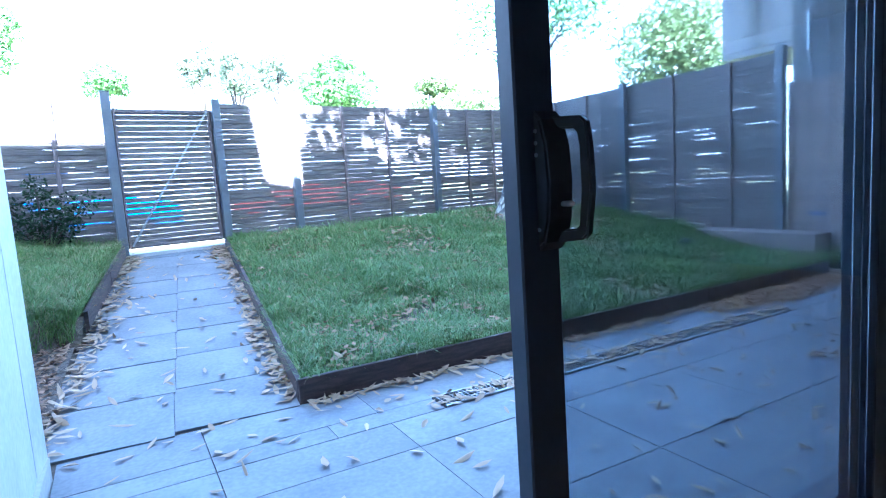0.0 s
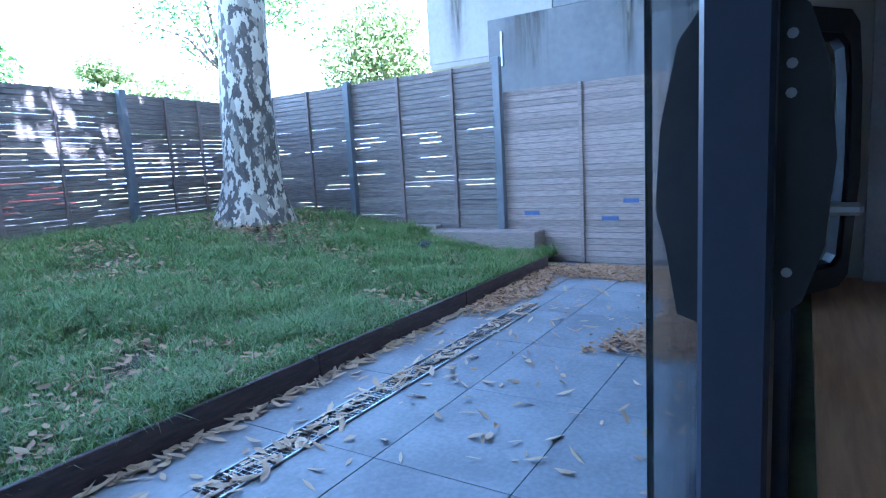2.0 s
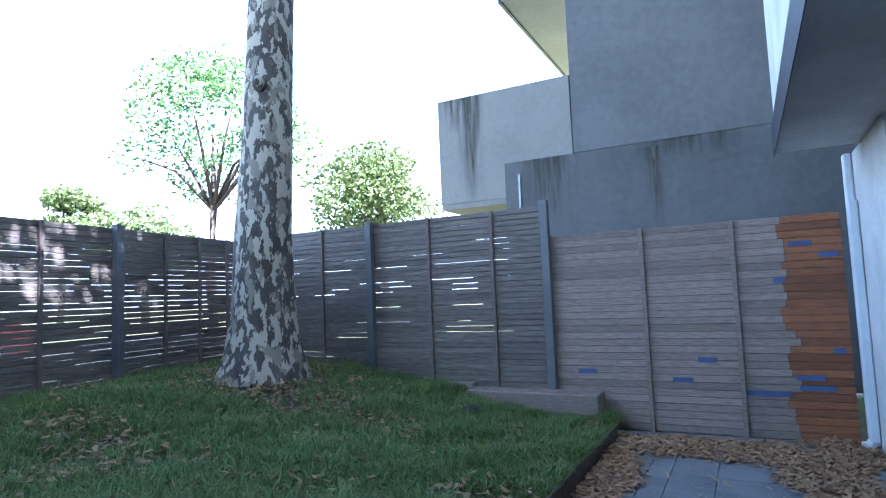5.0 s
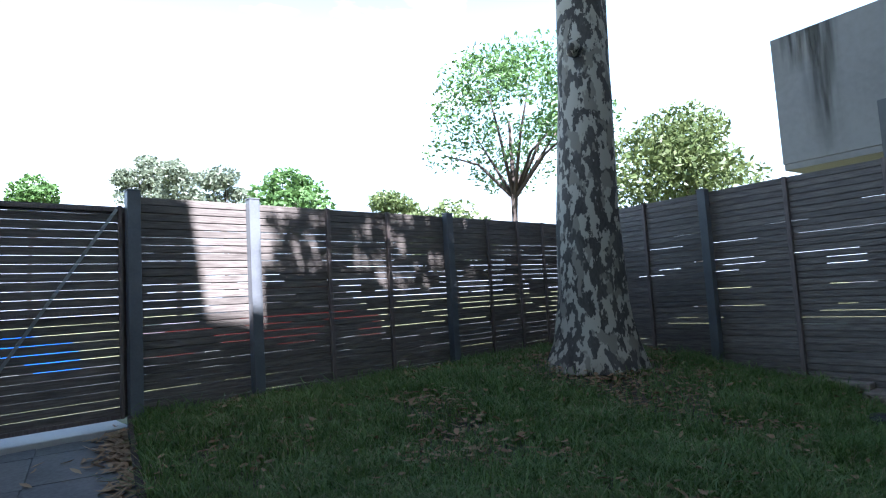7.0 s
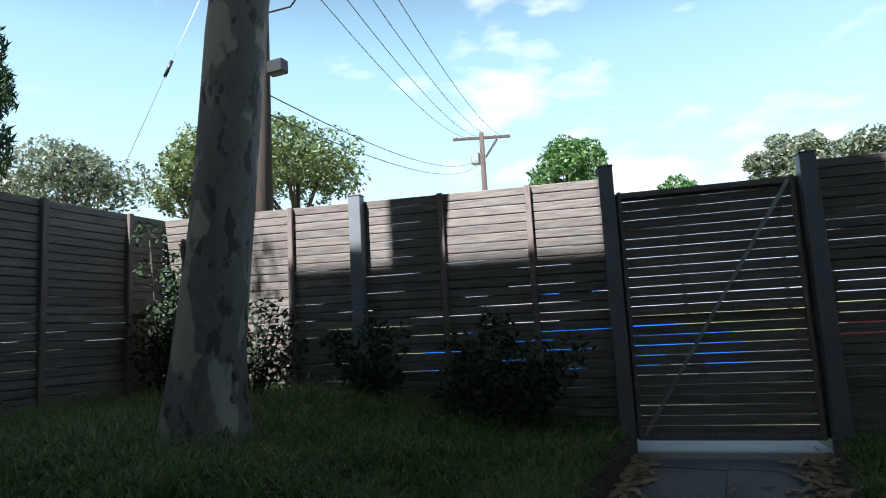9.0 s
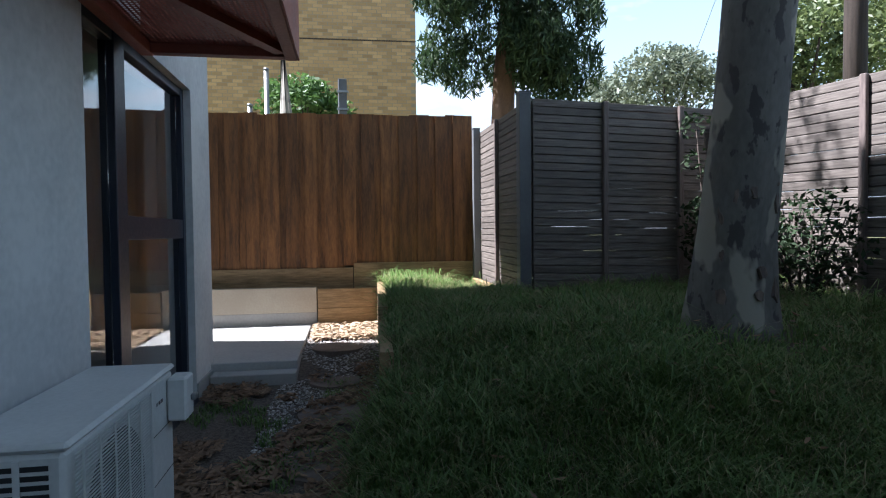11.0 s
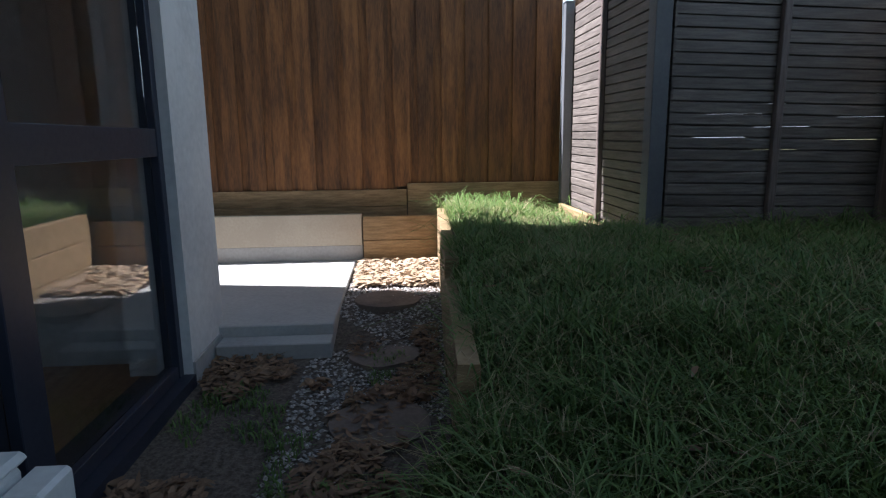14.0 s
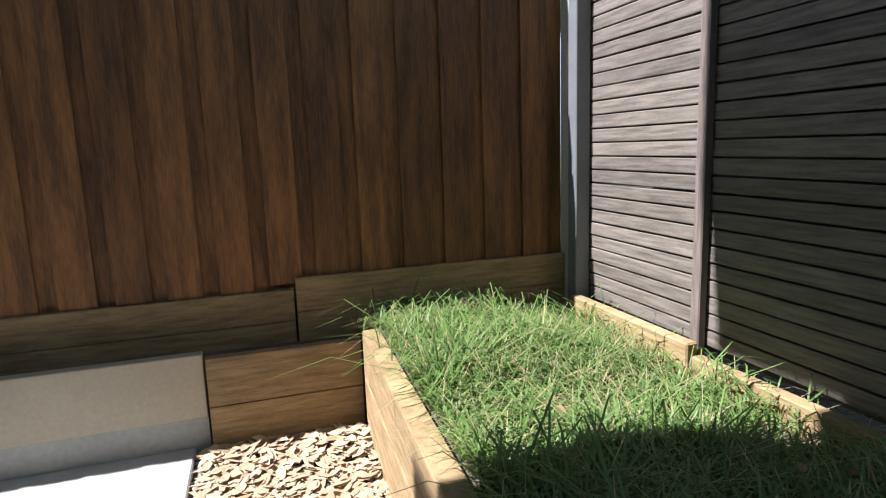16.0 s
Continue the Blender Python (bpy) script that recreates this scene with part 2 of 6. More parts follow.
def bark_material(name, pale, mid, dark, scale, low, high, patch=None):
    """Bark that peels in irregular plates: pale plates on a darker ground."""
    m = material(name, mid, dark, scale=3, stretch=(1.6, 1.6, 0.7), rough=0.85, bump=0.5, vary=0.0, fine=28)
    n, l = m.node_tree.nodes, m.node_tree.links
    p = n["Principled BSDF"]
    old = p.inputs["Base Color"].links[0].from_socket
    geo, mp, nz, ra, mix = n.new("ShaderNodeNewGeometry"), n.new("ShaderNodeMapping"), n.new("ShaderNodeTexNoise"), n.new("ShaderNodeMapRange"), n.new("ShaderNodeMix")
    mp.inputs["Scale"].default_value = (1.4, 1.4, 0.72)
    nz.inputs["Scale"].default_value, nz.inputs["Detail"].default_value, nz.inputs["Roughness"].default_value = scale, 4, 0.55
    ra.inputs[1].default_value, ra.inputs[2].default_value = low, high
    mix.data_type = "RGBA"
    mix.inputs[7].default_value = (*pale, 1)
    l.new(geo.outputs["Position"], mp.inputs[0])
    l.new(mp.outputs[0], nz.inputs[0])
    l.new(nz.outputs[0], ra.inputs[0])
    l.new(ra.outputs[0], mix.inputs[0])
    l.new(old, mix.inputs[6])
    l.new(mix.outputs[2], p.inputs["Base Color"])
    if patch:
        n2, r2, m2 = n.new("ShaderNodeTexNoise"), n.new("ShaderNodeMapRange"), n.new("ShaderNodeMix")
        n2.inputs["Scale"].default_value, n2.inputs["Detail"].default_value, n2.inputs["Roughness"].default_value = patch[1], 3, 0.5
        r2.inputs[1].default_value, r2.inputs[2].default_value = patch[2], patch[3]
        m2.data_type = "RGBA"
        m2.inputs[7].default_value = (*patch[0], 1)
        l.new(mp.outputs[0], n2.inputs[0])
        l.new(n2.outputs[0], r2.inputs[0])
        l.new(r2.outputs[0], m2.inputs[0])
        l.new(mix.outputs[2], m2.inputs[6])
        l.new(m2.outputs[2], p.inputs["Base Color"])
    return m


GRASS = leaf_material("grass_blades", (0.065, 0.13, 0.032), (0.22, 0.32, 0.09), 0.42, 0.5)
GRASS_DRY = leaf_material("dry_blades", (0.30, 0.25, 0.13), (0.45, 0.38, 0.22), 0.3, 0.6)
DRY = leaf_material("dry_leaves", (0.16, 0.085, 0.04), (0.42, 0.27, 0.15), 0.15, 0.7)
DRY_BED = leaf_material("bed_leaves", (0.1, 0.058, 0.034), (0.4, 0.25, 0.15), 0.2, 0.7)
DRY_PATIO = leaf_material("patio_leaves", (0.22, 0.11, 0.052), (0.48, 0.31, 0.175), 0.15, 0.7)
DRY_PALE = leaf_material("pale_dry_leaves", (0.30, 0.2, 0.12), (0.5, 0.38, 0.26), 0.15, 0.7)
EUCALYPT = leaf_material("eucalypt_leaves", (0.02, 0.042, 0.016), (0.065, 0.11, 0.04), 0.3, 0.6)
CROWN_LIGHT = leaf_material("light_crown", (0.06, 0.1, 0.03), (0.16, 0.19, 0.07), 0.35)
CROWN_GREEN = leaf_material("green_crown", (0.045, 0.10, 0.025), (0.12, 0.21, 0.06), 0.35)
CROWN_GREY = leaf_material("grey_crown", (0.10, 0.13, 0.09), (0.2, 0.22, 0.15), 0.3)
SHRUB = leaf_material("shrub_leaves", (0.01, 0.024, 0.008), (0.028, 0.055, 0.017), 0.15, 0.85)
BARK_PLANE = bark_material("mottled_bark", (0.37, 0.34, 0.28), (0.085, 0.078, 0.068), (0.045, 0.038, 0.034), 8.0, 0.495, 0.53, ((0.21, 0.19, 0.155), 5.0, 0.57, 0.6))
BARK_GUM = bark_material("smooth_gum_bark", (0.075, 0.068, 0.068), (0.2, 0.187, 0.172), (0.13, 0.122, 0.112), 8.5, 0.575, 0.61, ((0.33, 0.305, 0.26), 3.4, 0.53, 0.565))
BARK_RED = material("red_gum_bark", (0.2, 0.115, 0.08), (0.1, 0.06, 0.042), scale=4, stretch=(2, 2, 0.5), rough=0.8)
POLE_WOOD = material("pole_timber", (0.075, 0.055, 0.045), (0.04, 0.03, 0.024), scale=4, stretch=(8, 8, 0.6), rough=0.9)
GRAVEL = material("gravel_stone", (0.5, 0.46, 0.43), (0.22, 0.2, 0.185), scale=30, rough=0.85, vary=0.4, island=True)
GRAVEL_BED = material("gravel_bed", (0.15, 0.12, 0.095), (0.055, 0.042, 0.033), scale=45, rough=0.95, fine=120, bump=1.0, depth=0.01)
STONE = material("stepping_stone", (0.22, 0.17, 0.14), (0.13, 0.1, 0.085), scale=6, rough=0.85, fine=50, bump=0.4)
STEEL = material("galvanised_steel", (0.42, 0.43, 0.44), (0.3, 0.31, 0.32), scale=8, rough=0.42, metal=0.85, bump=0.05)
EDGE_BOARD = material("dark_edging", (0.085, 0.055, 0.05), (0.04, 0.028, 0.027), scale=4, stretch=(2, 2, 12), rough=0.7, fine=30)
PLASTIC = material("white_enamel", (0.62, 0.62, 0.61), (0.53, 0.53, 0.52), scale=3, rough=0.42, bump=0.03, vary=0.0)
PLASTIC_DARK = material("black_plastic", (0.02, 0.02, 0.022), (0.012, 0.012, 0.014), scale=6, rough=0.45, bump=0.05)
ORANGE = material("red_oxide_steel", (0.33, 0.065, 0.03), (0.24, 0.045, 0.022), scale=3, rough=0.5, bump=0.05)
DOWNPIPE = material("painted_downpipe", (0.60, 0.64, 0.68), (0.5, 0.54, 0.58), scale=3, rough=0.5, bump=0.05)
BRICK = material("cream_brick", (0.50, 0.33, 0.17), (0.40, 0.26, 0.13), scale=0.8, rough=0.85, vary=0.2, fine=30)
MORTAR = material("mortar", (0.40, 0.33, 0.24), (0.3, 0.25, 0.18), scale=3, rough=0.9)
RUST = material("rust_stain", (0.3, 0.115, 0.045), (0.16, 0.06, 0.03), scale=4, stretch=(2, 2, 30), rough=0.75, vary=0.3, fine=25)
BLUE = material("blue_paint_smear", (0.07, 0.11, 0.25), (0.06, 0.09, 0.19), scale=10, rough=0.6)
FLOOR = material("timber_floor", (0.42, 0.22, 0.09), (0.28, 0.13, 0.05), scale=2, stretch=(1, 12, 1), rough=0.35, vary=0.2)
PLASTER = material("interior_plaster", (0.62, 0.58, 0.5), (0.56, 0.52, 0.45), scale=1.5, rough=0.85, vary=0)
ASPHALT = material("asphalt", (0.06, 0.06, 0.062), (0.04, 0.04, 0.042), scale=3, rough=0.9, fine=80)
VERGE = material("verge", (0.14, 0.15, 0.06), (0.09, 0.09, 0.045), scale=2, rough=0.95, fine=20)
CAR_BLUE = material("blue_car_paint", (0.02, 0.16, 0.62), (0.018, 0.14, 0.55), scale=1, rough=0.2, bump=0, vary=0)
CAR_RED = material("red_car_paint", (0.055, 0.009, 0.008), (0.045, 0.007, 0.006), scale=1, rough=0.2, bump=0, vary=0)
CAR_DARK = material("car_dark", (0.02, 0.02, 0.022), (0.015, 0.015, 0.016), scale=4, rough=0.4, bump=0)
GLASS = glass_material("window_glass", (0.93, 0.96, 0.96))
GLASS_TINT = glass_material("tinted_door_glass", (0.42, 0.46, 0.52))
INSULATOR = material("cable_rubber", (0.02, 0.02, 0.02), (0.015, 0.015, 0.015), scale=4, rough=0.6, bump=0)


def raw(name, verts, faces, mat, parent=None, label=""):
    me = bpy.data.meshes.new(name)
    me.from_pydata(verts, [], faces)
    me.materials.append(mat)
    ob = new(name, me)
    ob.parent = parent
    if label:
        ob["label"] = label
    return ob


def raw_np(name, verts, quads, mat, parent=None, label=""):
    """A mesh of quads from arrays: verts (n, 3), quads (m, 4)."""
    me = bpy.data.meshes.new(name)
    me.vertices.add(len(verts))
    me.vertices.foreach_set("co", np.asarray(verts, dtype=np.float32).ravel())
    me.loops.add(quads.size)
    me.loops.foreach_set("vertex_index", quads.ravel().astype(np.int32))
    me.polygons.add(len(quads))
    me.polygons.foreach_set("loop_start", np.arange(0, quads.size, 4, dtype=np.int32))
    me.update(calc_edges=True)
    me.materials.append(mat)
    ob = new(name, me)
    ob.parent = parent
    if label:
        ob["label"] = label
    return ob


def tube(points, radii, seg=16, rough=0.0, close=True, seed=0, flare=0):
    """A tapered round stem through the points."""
    bm = bmesh.new()
    rings = []
    pts = [Vector(p) for p in points]
    for k, (p, r) in enumerate(zip(pts, radii)):
        way = (pts[min(k + 1, len(pts) - 1)] - pts[max(k - 1, 0)]).normalized()
        q = way.to_track_quat("Z", "Y")
        ring = []
        for i in range(seg):
            a = 2 * math.pi * i / seg
            rr = r * (1 + rough * noise.noise((math.cos(a) * 1.5 + seed, math.sin(a) * 1.5, p.z * 1.2)))
            if flare and k < 3:
                rr *= 1 + flare * (3 - k) / 3 * max(0, math.sin(a * 5 + seed)) ** 2
            ring.append(bm.verts.new(p + q @ Vector((math.cos(a) * rr, math.sin(a) * rr, 0))))
        rings.append(ring)
    for a, b in zip(rings, rings[1:]):
        for i in range(seg):
            bm.faces.new((a[i], a[(i + 1) % seg], b[(i + 1) % seg], b[i])).smooth = True
    if close:
        bm.faces.new(rings[0][::-1])
        bm.faces.new(rings[-1])
    return bm


def leaf_cards(rng, centres, radii, count, length, width, hang=0.0, flat=0.75):
    """Folded leaves, two quads each, thick in the outer part of every clump."""
    centres, radii = np.asarray(centres, float), np.asarray(radii, float)
    w = radii ** 2
    pick = rng.choice(len(centres), count, p=w / w.sum())
    d = rng.normal(size=(count, 3))
    d /= np.linalg.norm(d, axis=1, keepdims=True)
    c = centres[pick] + d * (radii[pick] * rng.uniform(0.35, 1.0, count) ** 0.6)[:, None] * np.array([1, 1, flat])
    a = rng.normal(size=(count, 3))
    a[:, 2] = a[:, 2] * 0.7 - hang
    a /= np.linalg.norm(a, axis=1, keepdims=True)
    s = np.cross(a, rng.normal(size=(count, 3)))
    s /= np.linalg.norm(s, axis=1, keepdims=True)
    n = np.cross(a, s)
    ln = (length * rng.uniform(0.6, 1.3, count))[:, None]
    wd = (width * rng.uniform(0.6, 1.3, count))[:, None]
    v = np.stack([c - a * ln / 2, c - s * wd / 2 + n * wd * 0.2, c + a * ln / 2, c + s * wd / 2 + n * wd * 0.2], 1).reshape(-1, 3)
    return v, np.arange(count * 4).reshape(-1, 4)


# ground: street, verge and soil
def land_z(x, y):
    """One sheet of land that rises towards the street."""
    if y < 2.2:
        return -0.05
    f = front(x)
    if y > f + 0.1:
        return 0.52 if y < f + 3.2 else 0.40
    z = -0.05 + 0.5 * smooth(4.6, f, y)
    if x < 0.5:
        z = 0.25
    return z


XR = 7.98
bm = bmesh.new()
steps = [-400, -150, -60, -25, -12, -8] + [-6 + 0.5 * k for k in range(0, 33)] + [12, 16, 25, 60, 150, 400]
steps_y = [-400, -150, -60, -25, -12, -6, -2, 1] + [2 + 0.4 * k for k in range(0, 30)] + [15, 18, 25, 40, 80, 150, 400]
grid = [[bm.verts.new((x, y, land_z(x, y) - 0.03)) for x in steps] for y in steps_y]
for j in range(len(steps_y) - 1):
    for i in range(len(steps) - 1):
        bm.faces.new((grid[j][i], grid[j][i + 1], grid[j + 1][i + 1], grid[j + 1][i]))
tagged(finish("ground", bm, VERGE), "dry earth and grass verge around the yard", "ground", kind="structure")
road = tagged(sheet("road", lambda x, y: 0.42, -150, 150, 13.2, 21, 2, 1, ASPHALT, m=pose(0, 0, 0, 0, 0, 7.3)), "grey asphalt street behind the fence", "road", kind="structure")
bm = bmesh.new()
grid = []
for j in range(41):
    row = []
    for i in range(41):
        y = 4.19 + (front(XR) - 4.19) * j / 40
        x = path_x(y, 1) + 0.02 + (XR - path_x(y, 1) - 0.02) * i / 40
        row.append(bm.verts.new((x, y, lawn_z(x, y) if i else path_z(y) + 0.1)))
    grid.append(row)
for j in range(40):
    for i in range(40):
        bm.faces.new((grid[j][i], grid[j][i + 1], grid[j + 1][i + 1], grid[j + 1][i]))
tagged(finish("lawn_soil", bm, SOIL), "dark soil under the long grass", "soil", kind="structure")


def bed_z(u, v):
    return 0.13 * smooth(-2.7, -3.7, u) + 0.44 - (0.44 - max(0.0, path_z(4.03 + v)) - 0.01) * smooth(-0.6, 0.3, u) + 0.012 * noise.noise((u * 3, v * 3, 2))


def edge_v(u):
    """The front edge of the left lawn, in the askew frame."""
    return 1.15 - 0.047 * u + smooth(-0.3, 0.3, u) * 0.9


bm = bmesh.new()
nu, nv = 44, 30
grid = [[None] * (nu + 1) for _ in range(nv + 1)]
for j in range(nv + 1):
    for i in range(nu + 1):
        v0 = 1.15 + 4.05 * j / nv
        ue = (path_x(4.03 + v0, 0) - 0.02 - 0.0698 * v0) / 0.9976
        u = -5.0 + (ue + 5.0) * i / nu
        v = edge_v(u) + (5.2 - edge_v(u)) * j / nv
        grid[j][i] = bm.verts.new((u, v, left_z(u, v)))
for j in range(nv):
    for i in range(nu):
        bm.faces.new((grid[j][i], grid[j][i + 1], grid[j + 1][i + 1], grid[j + 1][i]))
skirt = [[bm.verts.new((u, edge_v(u) - d, (left_z(u, edge_v(u)) + 0.002) * (1 - d / 0.24) + (bed_z(u, edge_v(u) - d) - 0.02) * d / 0.24)) for d in (0.0, 0.08, 0.16, 0.24)] for u in [-1.55 + 1.95 * i / 30 for i in range(31)]]
for a, b in zip(skirt, skirt[1:]):
    for k in range(3):
        bm.faces.new((a[k], b[k], b[k + 1], a[k + 1]))
bmesh.ops.recalc_face_normals(bm, faces=bm.faces)
bm.transform(LEFT)
tagged(finish("left_lawn_soil", bm, SOIL), "dark soil under the shaded lawn", "soil", kind="structure")


bm = bmesh.new()
grid = [[bm.verts.new((-5.0 + 5.35 * i / 60, -0.15 + 2.5 * j / 16, bed_z(-5.0 + 5.35 * i / 60, -0.15 + 2.5 * j / 16))) for i in range(61)] for j in range(17)]
for j in range(16):
    for i in range(60):
        bm.faces.new((grid[j][i], grid[j][i + 1], grid[j + 1][i + 1], grid[j + 1][i]))
bm.transform(LEFT)
tagged(finish("garden_bed", bm, GRAVEL_BED), "bed of grey gravel and soil between house and lawn", "gravel", kind="structure")

# house: main block, wing, glazed front; unseen upper blocks added for the shadows
house = thing("wall_house", "white rendered house with unseen upper blocks added to shade the yard", "house", kind="structure")


def wall(name, x0, y0, z0, x1, y1, z1, mat=RENDER, parent=house, m=None):
    return boxed(name, mat, parent, x0, y0, z0, x1, y1, z1, 0.0, m=m)


wall("wall", 6.4, 1.7, 0.0, XR + 0.1, 1.93, 2.7)
wall("wall", 0.2, 1.7, -0.1, 0.42, 4.0, 2.7)
wall("plinth", 0.42, 2.0, -0.1, 0.445, 4.0, 0.1, CONCRETE)
wall("header", 0.42, 1.55, 2.42, 6.4, 1.9, 2.7)
wall("upper_storey", 0.45, -8, 2.86, 7.45, 2.55, 8.0)
# unseen blocks, sized by where the yard and fences lie in shadow
wall("top_storey", -0.57, -8, 8.0, 7.45, 2.55, 10.8)
wall("roof_room", 1.6, -8, 10.8, 7.45, 2.54, 11.4)
wall("side_block", 7.46, -8, 0.0, 8.6, 1.1, 10.8)
wall("side_tower", 4.15, -8, 11.4, 7.0, 1.1, 15.6)
soffit = tagged(finish("ceiling_soffit", box(bmesh.new(), 0.42, 1.9, 2.705, 7.42, 2.57, 2.845), RENDER), "white soffit under the upper storey", "soffit", kind="structure")
fascia = tagged(finish("trim_fascia", box(bmesh.new(), 0.42, 2.572, 2.67, 7.45, 2.578, 2.95), FRAME), "thin dark steel edge along the soffit", "fascia", kind="structure")
wing = thing("wall_wing", "white rendered house wing with a corner pillar", "house", LEFT, kind="structure")
wall("wall", -1.03, -0.25, 0.0, 0.44, 0.0, 2.95, RENDER, wing)
wall("pillar", -3.13, -0.3, 0.0, -2.63, 0.0, 2.95, RENDER, wing)
wall("plinth", -3.135, 0.0, 0.3, -2.63, 0.012, 0.56, CONCRETE, wing)
wall("lintel", -2.63, -0.25, 2.5, -1.03, 0.0, 2.95, RENDER, wing)
wall("end_wall", -3.1, -7.5, 0.0, -2.85, -0.3, 2.95, RENDER, wing)
# unseen blocks, their edges set for the sunlit patch on slab, lawn and fence
wall("first_floor", -3.95, -2.35, 4.6, 0.42, -0.1, 6.6, RENDER, wing)
wall("front_bay", -4.42, -0.098, 4.6, 0.42, 0.27, 6.6, RENDER, wing)
wall("rear_floor", -4.4, -8, 1.4, -3.15, -2.38, 6.1, RENDER, wing)
wall("upper_wall", -3.13, -7.5, 2.95, 0.42, 0.0, 4.6, RENDER, wing)
# unseen wedge, its sloped top set for the shadow line along the street fence
bm = bmesh.new()
ends = [[bm.verts.new((u, v, z)) for v, z in ((-6, 6.6), (0, 6.6), (0, top), (-6, top))] for u, top in ((-2.69, 8.2), (1.25, 9.3))]
bm.faces.new(ends[0][::-1])
bm.faces.new(ends[1])
for k in range(4):
    bm.faces.new((ends[0][k], ends[0][(k + 1) % 4], ends[1][(k + 1) % 4], ends[1][k]))
bmesh.ops.recalc_face_normals(bm, faces=bm.faces)
part("second_floor", bm, RENDER, wing)
# unseen block added to keep the gate in shadow
wall("stair_head", -0.36, -2.5, 8.4, 1.33, -0.05, 9.9, RENDER, wing)
# unseen chimney, placed by the narrow shadow on the street fence
wall("chimney", -1.89, -0.4, 8.2, -1.57, -0.05, 9.6, RENDER, wing)

# room behind the glass
inner = thing("wall_interior", "plain cream interior walls of the room behind the glass", "wall", kind="structure")
wall("wall", 0.2, -4.2, 0, 0.42, 1.7, 2.7, PLASTER, inner)
wall("wall", 7.6, -4.2, 0, 7.8, 1.75, 2.7, PLASTER, inner)
wall("wall", 0.2, -4.4, 0, 7.8, -4.2, 2.7, PLASTER, inner)
tagged(finish("ceiling", box(bmesh.new(), 0.42, -4.2, 2.7, 7.6, 1.55, 2.8), PLASTER), "white room ceiling", "ceiling", kind="structure")
tagged(finish("floor", box(bmesh.new(), 0.42, -4.2, -0.1, 7.6, 1.5, 0.03), FLOOR), "warm timber floor of the room", "floor", kind="structure")
room = thing("wall_wing_room", "dim room behind the tall wing window", "wall", LEFT, kind="structure")
wall("wall", -2.8, -3.2, 0.4, 0.4, -3.0, 2.9, PLASTER, room)
wall("floor", -2.8, -3.0, 0.4, 0.4, -0.25, 0.5, FLOOR, room)


def pane(parent, x0, y0, z0, x1, y1, z1, mat=GLASS):
    p = boxed("pane", mat, parent, x0, y0, z0, x1, y1, z1)
    p.visible_shadow = False
    return p


